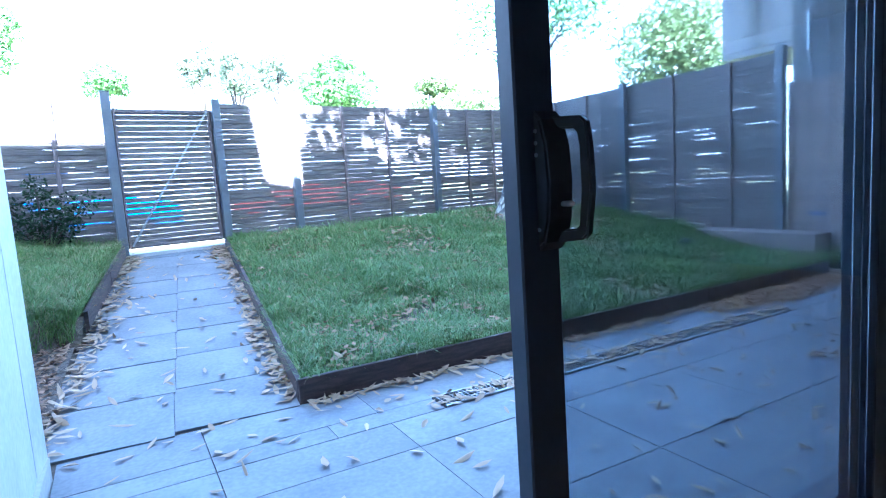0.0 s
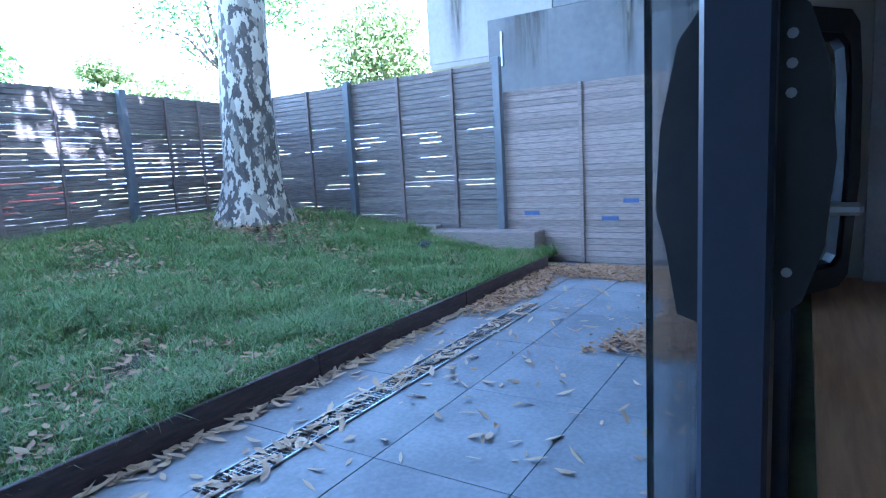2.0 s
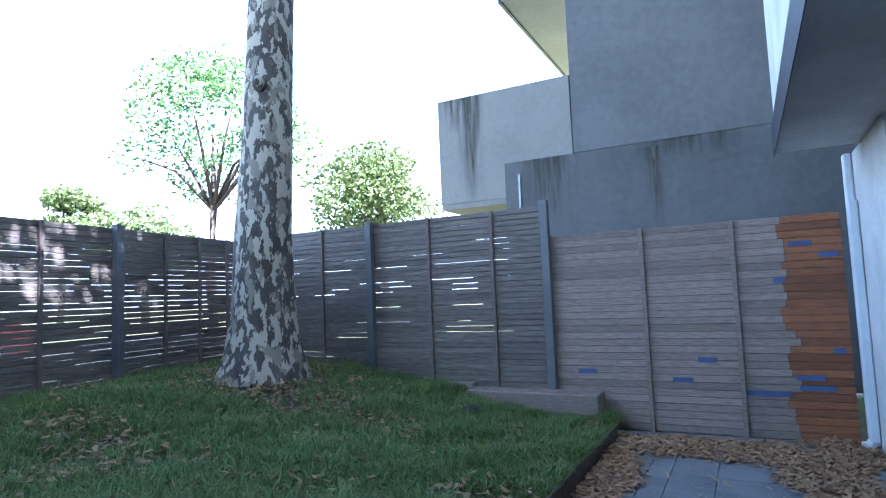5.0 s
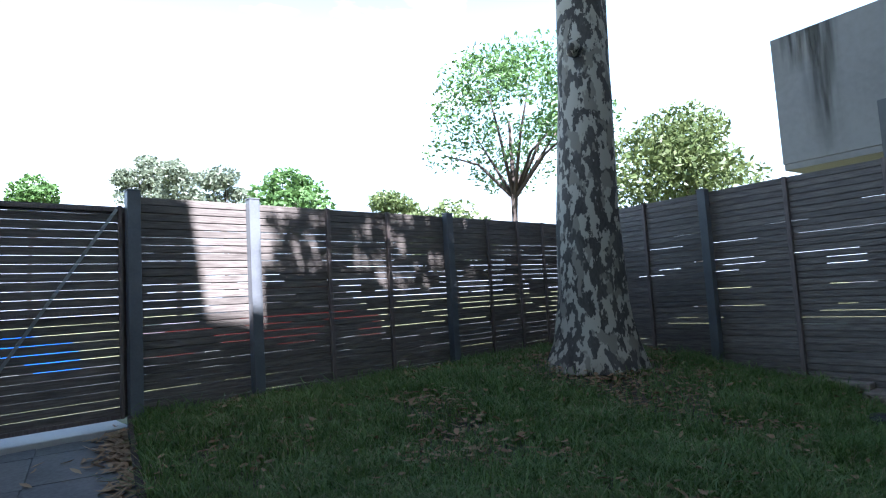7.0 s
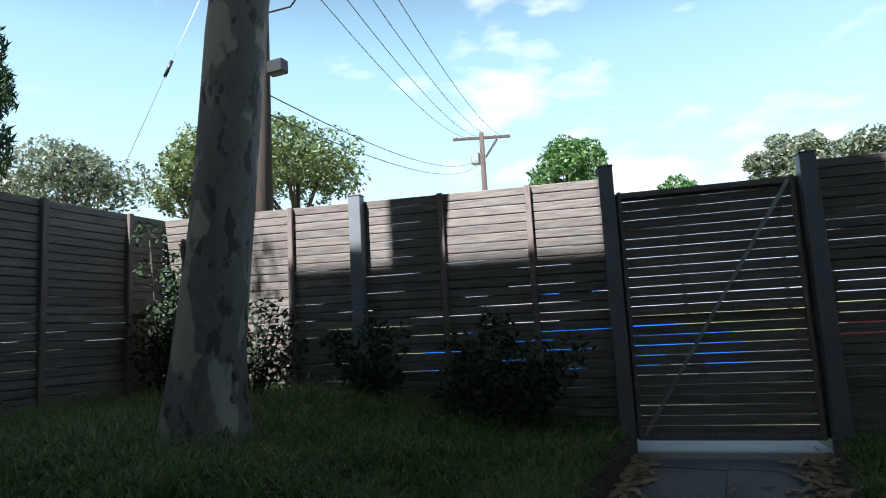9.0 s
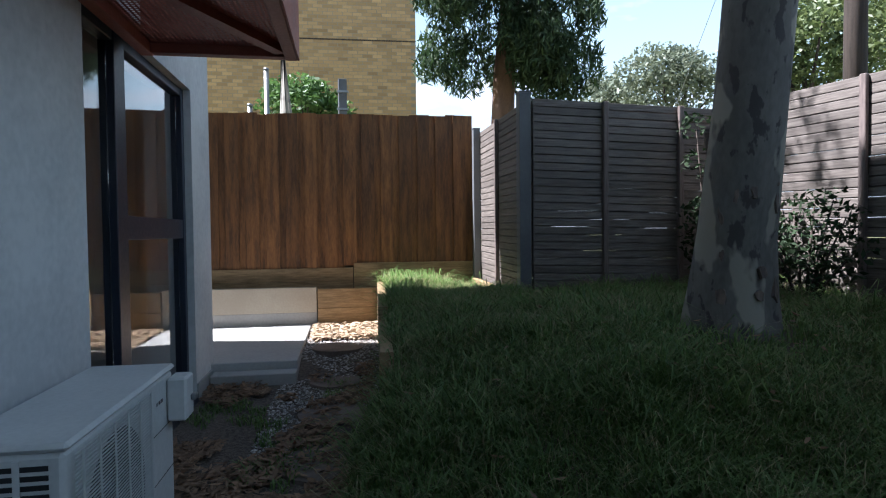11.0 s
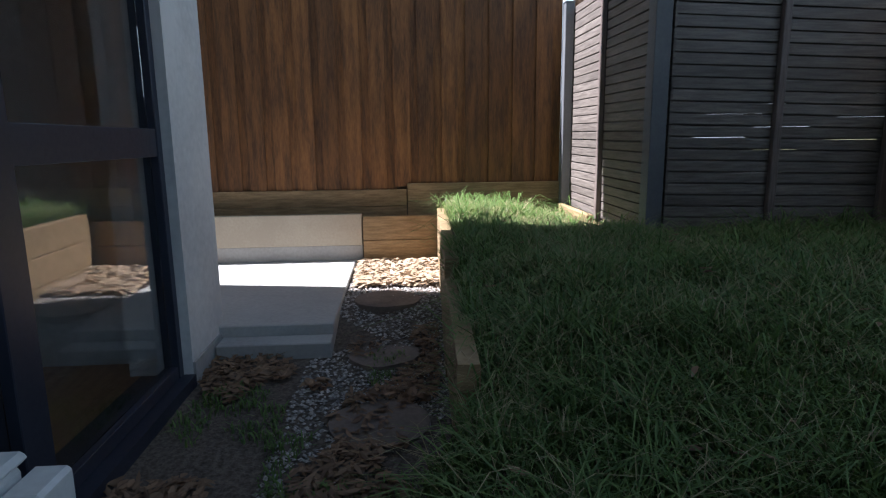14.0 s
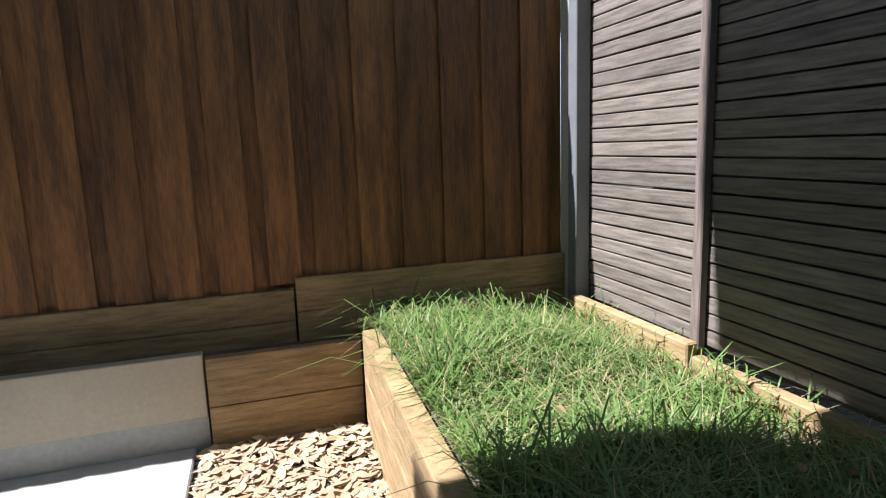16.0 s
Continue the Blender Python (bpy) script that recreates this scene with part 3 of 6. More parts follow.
def door_leaf(name, label, x0, x1, y, z0=0.06, z1=2.42, stile=0.1, handle=False):
    """A glazed sliding leaf with stiles, rails and a pane."""
    leaf = thing(name, label, "sliding door")
    d = 0.026 if handle else 0.022
    boxed("stile", FRAME, leaf, x0, y - d, z0, x0 + stile, y + d, z1, 0.004)
    boxed("stile", FRAME, leaf, x1 - stile, y - d, z0, x1, y + d, z1, 0.004)
    boxed("rail", FRAME, leaf, x0 + stile, y - d, z0, x1 - stile, y + d, z0 + 0.1, 0.003)
    boxed("rail", FRAME, leaf, x0 + stile, y - d, z1 - 0.08, x1 - stile, y + d, z1, 0.003)
    pane(leaf, x0 + stile, y - 0.004, z0 + 0.1, x1 - stile, y + 0.004, z1 - 0.08, GLASS_TINT)
    if handle:
        hx, z0, z1 = x0 + 0.06, 1.16, 1.4
        bm = bmesh.new()
        prof = [(0.0, z0 - 0.012), (0.02, z0 + 0.005), (0.034, z0 + 0.05), (0.04, 1.28), (0.034, z1 - 0.05), (0.02, z1 - 0.005), (0.0, z1 + 0.012)]
        va = [bm.verts.new((hx - 0.022, y - d - a, b)) for a, b in prof]
        vb = [bm.verts.new((hx + 0.04, y - d - a, b)) for a, b in prof]
        bm.faces.new(va)
        bm.faces.new(vb[::-1])
        for i in range(len(prof)):
            bm.faces.new((va[i], vb[i], vb[(i + 1) % len(prof)], va[(i + 1) % len(prof)]))
        bmesh.ops.recalc_face_normals(bm, faces=bm.faces)
        bmesh.ops.bevel(bm, geom=[e for e in bm.edges if abs(e.verts[0].co.x - e.verts[1].co.x) < 0.001], offset=0.005, segments=2, affect="EDGES")
        part("lock_body", bm, PLASTIC_DARK, leaf, "black lock body")
        bm = bmesh.new()
        outer = [(0.0, z0), (0.078, z0 + 0.006), (0.088, z0 + 0.016), (0.098, z0 + 0.1), (0.096, z1 - 0.06), (0.09, z1 - 0.012), (0.08, z1 - 0.002), (0.0, z1)]
        inner_ = [(0.0, z0 + 0.026), (0.066, z0 + 0.028), (0.072, z0 + 0.034), (0.078, z0 + 0.1), (0.077, z1 - 0.06), (0.073, z1 - 0.032), (0.066, z1 - 0.025), (0.0, z1 - 0.024)]
        rows = [[bm.verts.new((hx + a * 0.75 + s, y - d + 0.004 - a * 0.62 + s * 0.4, b)) for a, b in line] for s, line in ((-0.012, outer), (0.012, outer), (0.012, inner_), (-0.012, inner_))]
        for p, q in zip(rows, rows[1:] + rows[:1]):
            for k in range(7):
                bm.faces.new((p[k], p[k + 1], q[k + 1], q[k]))
        bmesh.ops.recalc_face_normals(bm, faces=bm.faces)
        bmesh.ops.bevel(bm, geom=[e for e in bm.edges if len(e.link_faces) == 2 and e.calc_face_angle() > 1.0], offset=0.004, segments=2, affect="EDGES")
        part("pull_handle", bm, PLASTIC_DARK, leaf, "black pull handle")
        bm = bmesh.new()
        prof = [(0.0, z0 - 0.02), (0.022, z0 - 0.012), (0.032, z0 + 0.05), (0.04, 1.24), (0.036, z1 - 0.09), (0.022, z1 - 0.02), (0.0, z1 + 0.01)]
        va = [bm.verts.new((hx - 0.02, y + d + a, b)) for a, b in prof]
        vb = [bm.verts.new((hx + 0.02, y + d + a, b)) for a, b in prof]
        bm.faces.new(va)
        bm.faces.new(vb[::-1])
        for i in range(len(prof)):
            bm.faces.new((va[i], vb[i], vb[(i + 1) % len(prof)], va[(i + 1) % len(prof)]))
        bmesh.ops.recalc_face_normals(bm, faces=bm.faces)
        part("outer_handle", bm, PLASTIC_DARK, leaf, "curved black outer handle")
        bm = bmesh.new()
        box(bm, hx + 0.008, y - d - 0.06, 1.232, hx + 0.024, y - d - 0.03, 1.242, 0.003)
        part("snib", bm, STEEL, leaf, "small metal snib")
        for k in (1.19, 1.33, 1.352, 1.374):
            part("screw", tube([(hx - 0.0245, y - d - 0.009, k), (hx - 0.0215, y - d - 0.009, k)], [0.004, 0.004], 8), STEEL, leaf)
    return leaf


door_leaf("sliding_door", "dark aluminium glazed sliding door standing open with a black handle", 1.51, 2.92, 1.619, stile=0.093, handle=True)
door_leaf("fixed_glazing", "dark aluminium framed fixed glass panel beside the open door", 2.98, 4.62, 1.71, stile=0.09)
door_leaf("fixed_glazing", "dark aluminium framed glass panel near the end wall", 4.64, 6.3, 1.71, stile=0.09)
# extra sheet, added so the yard mirrors in it at a grazing angle
side = thing("fixed_glazing", "clear glass sheet in slim dark rails, added before the parked door for its reflection", "window")
boxed("rail", FRAME, side, 1.685, 1.705, 0.046, 2.928, 1.735, 0.09, 0.003)
boxed("rail", FRAME, side, 1.685, 1.705, 2.36, 2.928, 1.735, 2.42, 0.003)
pane(side, 1.685, 1.716, 0.09, 2.928, 1.724, 2.36)
jamb = thing("door_frame", "dark aluminium door frame with a sill track", "door frame", kind="structure")
boxed("jamb", FRAME, jamb, 6.3, 1.66, 0.0, 6.4, 1.9, 2.42)
boxed("jamb", FRAME, jamb, 0.42, 1.58, 0.0, 0.47, 1.86, 2.42)
boxed("mullion", FRAME, jamb, 2.93, 1.69, 0.046, 2.978, 1.76, 2.42, 0.006)
boxed("head", FRAME, jamb, 0.47, 1.5, 2.42, 6.3, 1.86, 2.48)
for k, y in enumerate((1.595, 1.66, 1.74, 1.82)):
    boxed("track", FRAME, jamb, 0.47, y, 0.0, 6.3, y + 0.045, 0.035 + 0.01 * (k % 2))
boxed("sill", FRAME, jamb, 0.47, 1.87, -0.02, 6.3, 1.925, 0.03)

win = thing("wing_window", "tall dark-framed window with a transom in the wing", "window", LEFT, kind="structure")
for x0, x1, z0, z1 in ((-1.08, -1.03, 0.5, 2.5), (-2.63, -2.58, 0.5, 2.5), (-1.6, -1.47, 0.5, 2.5)):
    boxed("window_frame", FRAME, win, x0, -0.12, z0, x1, -0.045, z1, 0.003)
for x0, x1, z0, z1 in ((-2.58, -1.6, 0.5, 0.56), (-2.58, -1.6, 1.53, 1.65), (-2.58, -1.6, 2.45, 2.5), (-1.47, -1.08, 0.5, 0.56), (-1.47, -1.08, 2.45, 2.5)):
    boxed("window_rail", FRAME, win, x0, -0.115, z0, x1, -0.05, z1, 0.003)
for x0, x1, z0, z1 in ((-2.58, -1.6, 0.56, 1.53), (-2.58, -1.6, 1.65, 2.45), (-1.47, -1.08, 0.56, 2.45)):
    pane(win, x0, -0.088, z0, x1, -0.08, z1)
boxed("window_sill", FRAME, win, -2.63, -0.25, 0.44, -1.03, 0.01, 0.5)

# awning of red-oxide steel and mesh over the wing window
awn = thing("awning", "red-oxide steel awning frame with a perforated mesh sheet", "awning", LEFT)
for y in (0.0, 0.7):
    boxed("long_rail", ORANGE, awn, -1.7, y, 2.45, 0.4, y + 0.06, 2.53, 0.003)
for x in (-1.7, -0.65, 0.34):
    boxed("cross_rail", ORANGE, awn, x, 0.06, 2.452, x + 0.06, 0.7, 2.528, 0.003)
bm = box(bmesh.new(), -0.03, 0.0, -0.03, 0.03, 1.2, 0.03)
bm.transform(pose(-1.62, 0.68, 2.49, 0, 0, -118))
part("brace", bm, ORANGE, awn)
boxed("fascia", ORANGE, awn, -1.7, 0.762, 2.45, 0.4, 0.77, 2.9)
boxed("end_fascia", ORANGE, awn, -1.71, 0.0, 2.53, -1.702, 0.76, 2.9)
v, f = [], []
st = 0.022
for i in range(0, 92):
    x = -1.64 + i * st
    k = len(v)
    v += [(x, 0.06, 2.5), (x + 0.011, 0.06, 2.5), (x + 0.011, 0.7, 2.5), (x, 0.7, 2.5)]
    f.append((k, k + 1, k + 2, k + 3))
for j in range(0, 29):
    y = 0.06 + j * st
    k = len(v)
    v += [(-1.64, y, 2.504), (0.34, y, 2.504), (0.34, y + 0.011, 2.504), (-1.64, y + 0.011, 2.504)]
    f.append((k, k + 1, k + 2, k + 3))
raw("mesh_screen", v, f, ORANGE, awn, "perforated red-oxide mesh")


# air conditioner
def air_conditioner():
    ac = thing("air_conditioner", "white outdoor air conditioner unit on metal feet beside the wing wall", "air conditioner", LEFT @ pose(-0.46, 0.2, 0))
    w, d, z0, z1 = 0.43, 0.145, 0.5, 1.07
    bm = bmesh.new()
    box(bm, -w, -d, z0, w, d - 0.006, z1 - 0.022, 0.012)
    part("case", bm, PLASTIC, ac)
    boxed("lid", PLASTIC, ac, -w - 0.004, -d - 0.004, z1 - 0.022, w + 0.004, d + 0.004, z1, 0.01, "white lid with scuffs and dirt")
    # front: flat black disc for the shade inside the fan opening, behind a wire guard
    bm = bmesh.new()
    bmesh.ops.create_circle(bm, cap_ends=True, segments=48, radius=0.225, matrix=pose(0.12, d - 0.004, 0.775, 90, 0, 0))
    part("fan_opening", bm, PLASTIC_DARK, ac, "flat black disc that stands for the shaded fan opening")
    fan = bmesh.new()
    for k in range(3):
        box(fan, 0.02, -0.002, -0.05, 0.19, 0.002, 0.05, 0.0, pose(0.12, d - 0.0015, 0.775, 0, k * 120 + 20, 0))
    part("fan_blade", fan, CAR_DARK, ac, "dark grey fan blades at rest")
    g0, g1 = -0.155, 0.405
    for k in range(52):
        z = 0.53 + k * 0.00985
        boxed("guard_wire", PLASTIC, ac, g0, d + 0.006, z, g1, d + 0.01, z + 0.0023)
    for k in range(6):
        x = g0 + 0.03 + k * (g1 - g0 - 0.06) / 5
        boxed("guard_rod", PLASTIC, ac, x - 0.003, d + 0.0115, 0.53, x + 0.003, d + 0.0155, 1.036)
    for z in (0.69, 0.86):
        boxed("seam", PLASTIC_DARK, ac, -w + 0.01, d - 0.0055, z, g0 - 0.015, d - 0.0045, z + 0.003)
    # side louvres on the near end: black strips laid on for the shaded gaps
    for k in range(22):
        z = 0.535 + k * 0.0225
        boxed("louvre_gap", PLASTIC_DARK, ac, w - 0.002, -d + 0.025, z, w + 0.0015, d - 0.04, z + 0.0125)
    for y in (-0.075, 0.03):
        boxed("louvre_rib", PLASTIC, ac, w + 0.0015, y, 0.53, w + 0.006, y + 0.014, 1.035)
    # service box and brand mark on the far end
    boxed("isolator_box", PLASTIC, ac, -w - 0.02, d - 0.004, 0.87, -w + 0.085, d + 0.065, 1.03, 0.008, "pale isolator switch box")
    boxed("isolator_knob", STEEL, ac, -w - 0.005, d + 0.065, 0.93, -w + 0.03, d + 0.085, 0.955, 0.004)
    for k in range(3):
        boxed("brand_mark", CAR_RED if k < 2 else POST_STEEL, ac, -w + 0.125 + k * 0.026, d - 0.0055, 0.958, -w + 0.143 + k * 0.026, d - 0.0045, 0.97)
    for x in (-0.3, 0.3):
        boxed("foot", STEEL, ac, x - 0.022, -d - 0.03, 0.44, x + 0.022, d + 0.16, 0.475, 0.006)
        boxed("foot_block", PLASTIC_DARK, ac, x - 0.05, -d + 0.02, 0.475, x + 0.05, d - 0.03, 0.5, 0.004)
        part("foot_bolt", tube([(x, d + 0.1, 0.475), (x, d + 0.1, 0.495)], [0.012, 0.012], 6), STEEL, ac)
    return ac


air_conditioner()

# neighbour: grey precast panels with a paler box above, stains and a pipe
nb = thing("neighbour_house", "grey precast concrete house with a paler upper box and stains", "house")
boxed("lower_panel", PANEL_CONCRETE, nb, 10.95, -6, 0.0, 11.3, 6.56, 3.83, 0.006)
boxed("upper_panel", PANEL_CONCRETE, nb, 10.99, -6, 3.845, 11.3, 5.32, 9.0, 0.006)
PALE = material("pale_panel", (0.27, 0.256, 0.243), (0.225, 0.213, 0.203), scale=0.9, rough=0.8, fine=12, bump=0.1, vary=0.0)
boxed("corner_box", PALE, nb, 10.97, 5.33, 3.22, 14, 7.86, 5.2, 0.006, "pale rendered upper box with a dark water stain")
boxed("box_underside", PALE, nb, 10.975, 6.57, 3.12, 14, 7.84, 3.215)
boxed("recess", PANEL_CONCRETE, nb, 11.4, 4, 0, 14, 6.55, 3.1)
boxed("drain_pipe", STEEL, nb, 10.92, 6.27, 3.0, 10.95, 6.31, 3.6, 0.004)
boxed("eave", PALE, nb, 11.31, 3.5, 7.0, 16, 6.6, 7.12, 0.004)
boxed("eave_fascia", CAR_DARK, nb, 11.31, 6.602, 6.97, 16, 6.66, 7.2)
# unseen tall block, added to keep the sun off the panels
boxed("rear_wing", PALE, nb, 9.2, -8, 0.0, 10.94, 1.4, 15.0)


def stain_material():
    """Dirt that has run down a wall: streaks that thin out towards the foot, clear between."""
    m = material("water_stain", (0.1, 0.095, 0.082), (0.06, 0.057, 0.05), scale=3, stretch=(3, 3, 0.6), rough=0.9, vary=0.0)
    n, l = m.node_tree.nodes, m.node_tree.links
    co, sep, mp, nz = n.new("ShaderNodeTexCoord"), n.new("ShaderNodeSeparateXYZ"), n.new("ShaderNodeMapping"), n.new("ShaderNodeTexNoise")
    mp.inputs["Scale"].default_value = (9, 9, 0.8)
    nz.inputs["Scale"].default_value, nz.inputs["Detail"].default_value = 1.0, 5
    ra, ed, mul, mul2 = n.new("ShaderNodeMapRange"), n.new("ShaderNodeMath"), n.new("ShaderNodeMath"), n.new("ShaderNodeMath")
    ra.inputs[1].default_value, ra.inputs[2].default_value = 0.36, 0.72
    l.new(co.outputs["Object"], mp.inputs[0])
    l.new(mp.outputs[0], nz.inputs[0])
    l.new(nz.outputs[0], ra.inputs[0])
    l.new(co.outputs["Generated"], sep.inputs[0])
    ed.operation, mul.operation, mul2.operation = "PINGPONG", "MULTIPLY", "MULTIPLY"
    ed.inputs[1].default_value = 0.5
    l.new(sep.outputs[1], ed.inputs[0])
    l.new(ed.outputs[0], mul.inputs[0])
    l.new(sep.outputs[2], mul.inputs[1])
    l.new(mul.outputs[0], mul2.inputs[0])
    l.new(ra.outputs[0], mul2.inputs[1])
    gain = n.new("ShaderNodeMath")
    gain.operation, gain.use_clamp = "MULTIPLY", True
    gain.inputs[1].default_value = 4.0
    l.new(mul2.outputs[0], gain.inputs[0])
    l.new(gain.outputs[0], n["Principled BSDF"].inputs["Alpha"])
    return m


STAIN = stain_material()


def stain(parent, x, y0, y1, z0, z1, lab):
    """A thin film of dirt that has run down a wall."""
    bm = bmesh.new()
    bm.faces.new([bm.verts.new((x, y, z)) for y, z in ((y0, z0), (y1, z0), (y1, z1), (y0, z1))])
    return part("water_stain", bm, STAIN, parent, lab)


stain(nb, 10.964, 6.9, 7.5, 3.2, 5.19, "dark vertical water stain")
stain(nb, 10.966, 7.15, 7.855, 4.55, 5.19, "dark patch of dirt under the parapet")
stain(nb, 10.946, 2.7, 4.4, 3.5, 3.83, "mossy dirt along the panel joint")
stain(nb, 10.944, 3.9, 4.2, 2.3, 3.75, "dirty run under a scupper")
stain(nb, 10.942, 5.2, 6.3, 2.6, 3.83, "faint streaks on the lower panel")

# fences
me_slat, me_grey, me_rust, me_blue = unit_piece("slat", SLAT), unit_piece("slat_grey", SLAT_GREY), unit_piece("slat_rust", RUST), unit_piece("smear", BLUE)


def slat_fence(name, label, a, b, low, high, me, posts, post_mat, pitch=0.07, facing=-1, gap=0.0085, open_odds=0.2, wide=0.006, me_end=None, shut=0.0, dash_rate=1.6):
    """A fence of horizontal slats from a to b. low, high: heights of the lower and upper edge at a and b. posts: rows
    of (distance from a, width, depth, rise over the top). Boards added behind block light in the gaps, save for random
    chinks."""
    a, b = Vector(a), Vector(b)
    run = b - a
    n = run.length
    root = thing(name, label, "fence", Matrix.Translation((a.x, a.y, 0)) @ pose(0, 0, 0, 0, 0, math.degrees(math.atan2(run.y, run.x))))
    rng = random.Random(label)
    cuts = [0] + [p[0] for p in posts if 0.1 < p[0] < n - 0.1] + [n]
    back = bmesh.new()
    count = round((max(high) - min(low)) / pitch)
    for i in range(count):
        # one course: boards one or two bays long, butted at a post; light shows where the added board behind has a
        # chink
        drop = (i + 0.5) * pitch
        chink = wide * rng.uniform(0.75, 1.25) if rng.random() < open_odds else 0.0
        k0 = 0
        while k0 < len(cuts) - 1:
            k1 = min(len(cuts) - 1, k0 + (1 if k0 == 0 and (me_end or i % 2) else 2))
            c0, c1 = cuts[k0], cuts[k1]
            k0 = k1
            mid = (c0 + c1) / 2 / n
            top, foot = high[0] + (high[1] - high[0]) * mid, low[0] + (low[1] - low[0]) * mid
            z = top - drop
            if z - pitch * 0.5 < foot - 0.02:
                continue
            rise = math.degrees(math.atan((high[0] - high[1]) / n))
            h = pitch - gap * rng.uniform(0.75, 1.15)
            tilt = rise + rng.uniform(-0.1, 0.1)
            y = rng.uniform(-0.0015, 0.0015)
            parts = [(c0, c1, me)]
            if me_end and c0 < 0.1:
                cut = 0.5 + 0.1 * noise.noise((i * 0.35, 7, 0)) + rng.uniform(-0.04, 0.04)
                parts = [(c0, cut, me_end), (cut, c1, me)]
            for e0, e1, use in parts:
                piece("slat", use, root, pose((e0 + e1) / 2, y, z + math.tan(radians(rise)) * ((c0 + c1) / 2 - (e0 + e1) / 2), rng.uniform(-2.5, 2.5), tilt, 0), (e1 - e0 - 0.004, 0.019, h))
            # batten added behind each joint to block light, broken where noise leaves chinks
            zj = z - pitch / 2
            steps = max(2, round((c1 - c0) / 0.06))
            runs, start = [], None
            for q in range(steps + 1):
                sp = c0 + (c1 - c0) * q / steps
                lit = chink > 0 and noise.noise((sp * dash_rate, i * 3.7 + n, 2.0)) > shut
                if not lit and start is None:
                    start = sp
                if (lit or q == steps) and start is not None:
                    runs.append((start, sp))
                    start = None
            for e0, e1 in runs:
                if e1 - e0 > 0.02:
                    box(back, e0, -facing * 0.03 - 0.006, zj - 0.026, e1, -facing * 0.03 + 0.006, zj + 0.026)
            if chink:
                box(back, c0, -facing * 0.03 - 0.006, zj - 0.03, c1, -facing * 0.03 + 0.006, zj - chink / 2)
                box(back, c0, -facing * 0.03 - 0.006, zj + chink / 2, c1, -facing * 0.03 + 0.006, zj + 0.03)
    part("backing", back, SLAT, root)["kind"] = "stuff"
    for s, w, d, up in posts:
        f = min(1, max(0, s / n))
        z0, z1 = low[0] + (low[1] - low[0]) * f - 0.25, high[0] + (high[1] - high[0]) * f + up
        y0 = facing * (0.013 + d)
        p = boxed("post", POST_STEEL if w > 0.07 else post_mat, root, s - w / 2, min(y0, facing * 0.013), z0, s + w / 2, max(y0, facing * 0.013), z1, 0.004)
        if w > 0.07:
            y1 = sorted((facing * 0.01, y0 + facing * 0.004))
            boxed("cap", POST_STEEL, p, s - w / 2 - 0.004, y1[0], z1, s + w / 2 + 0.004, y1[1], z1 + 0.012, 0.003)
    return root


big, thin = (0.1, 0.09), (0.045, 0.035)
slat_fence("slat_fence", "dark-stained horizontal slat fence with steel posts along the street", (2.14, front(2.14)), (XR - 0.02, front(XR - 0.02)), (0.60, 0.64), (2.49, 2.49), me_slat,
           [(0.0, *big, 0.03), (1.03, *big, 0.03), (1.85, *thin, 0), (2.62, *thin, 0), (3.52, *big, 0.02), (4.25, *thin, 0), (4.85, *thin, 0), (5.4, *thin, 0)], POST_WOOD, pitch=0.067, open_odds=0.97, wide=0.004, shut=-0.1)
slat_fence("slat_fence", "dark-stained slat fence behind shrubs with a sunlit top", (-2.84, front(-2.84)), (0.9, front(0.9)), (0.95, 0.66), (2.58, 2.52), me_slat,
           [(0.5, *thin, 0), (1.25, *thin, 0), (1.85, *big, 0.03), (2.53, *thin, 0), (3.2, *thin, 0), (3.76, *big, 0.06)], POST_WOOD, pitch=0.067, open_odds=0.97, wide=0.003, shut=-0.28)
slat_fence("slat_fence", "weathered dark slat fence along the concrete neighbour house", (XR, 4.97), (XR, front(XR)), (0.25, 0.62), (2.55, 2.55), me_slat,
           [(-0.03, *big, 0.04), (0.66, *thin, 0), (1.55, *thin, 0), (2.45, *big, 0.02), (3.3, *thin, 0), (4.1, *thin, 0)], POST_WOOD, facing=1, pitch=0.067, open_odds=0.6, wide=0.0034, shut=0.08)
low_fence = slat_fence("slat_fence", "lower grey weathered slat fence with a rust-brown stained end", (XR + 0.02, 2.05), (XR + 0.02, 4.9), (0.0, 0.0), (2.18, 2.18), me_grey,
           [(0.94, *thin, 0), (1.83, *thin, 0)], SLAT_GREY, pitch=0.075, facing=1, open_odds=0.0, gap=0.006, me_end=me_rust)
rng = random.Random(5)
for s, z, w in ((0.35, 1.9, 0.2), (0.12, 1.78, 0.16), (0.55, 1.55, 0.1), (0.1, 0.86, 0.1), (0.35, 0.6, 0.24), (0.72, 0.44, 0.4), (1.25, 0.76, 0.18), (1.5, 0.55, 0.2), (2.5, 0.62, 0.2), (0.3, 0.5, 0.3)):
    piece("paint_smear", me_blue, low_fence, pose(s, 0.0145, z), (w, 0.005, 0.05))
c0, c1 = left(-3.08, 2.46), left(-4.93, 2.46)
slat_fence("slat_fence", "dark slat fence closing the yard beside the gum tree", (c0.x - 0.01, c0.y + 0.02), (-2.84, front(-2.84)), (0.92, 0.95), (2.62, 2.58), me_slat,
           [(0.62, *thin, 0), (1.3, *thin, 0)], POST_WOOD, facing=-1, pitch=0.064, open_odds=0.9, wide=0.0012, shut=-0.2)
slat_fence("slat_fence", "short return of slat fence, half in sunlight", (c1.x, c1.y), (c0.x, c0.y), (1.0, 0.97), (2.64, 2.62), me_slat,
           [(0.09, 0.075, 0.075, 0.03), (0.88, *thin, 0), (1.85, *big, 0.03)], POST_WOOD, pitch=0.062, open_odds=0.3, wide=0.003, shut=0.2)
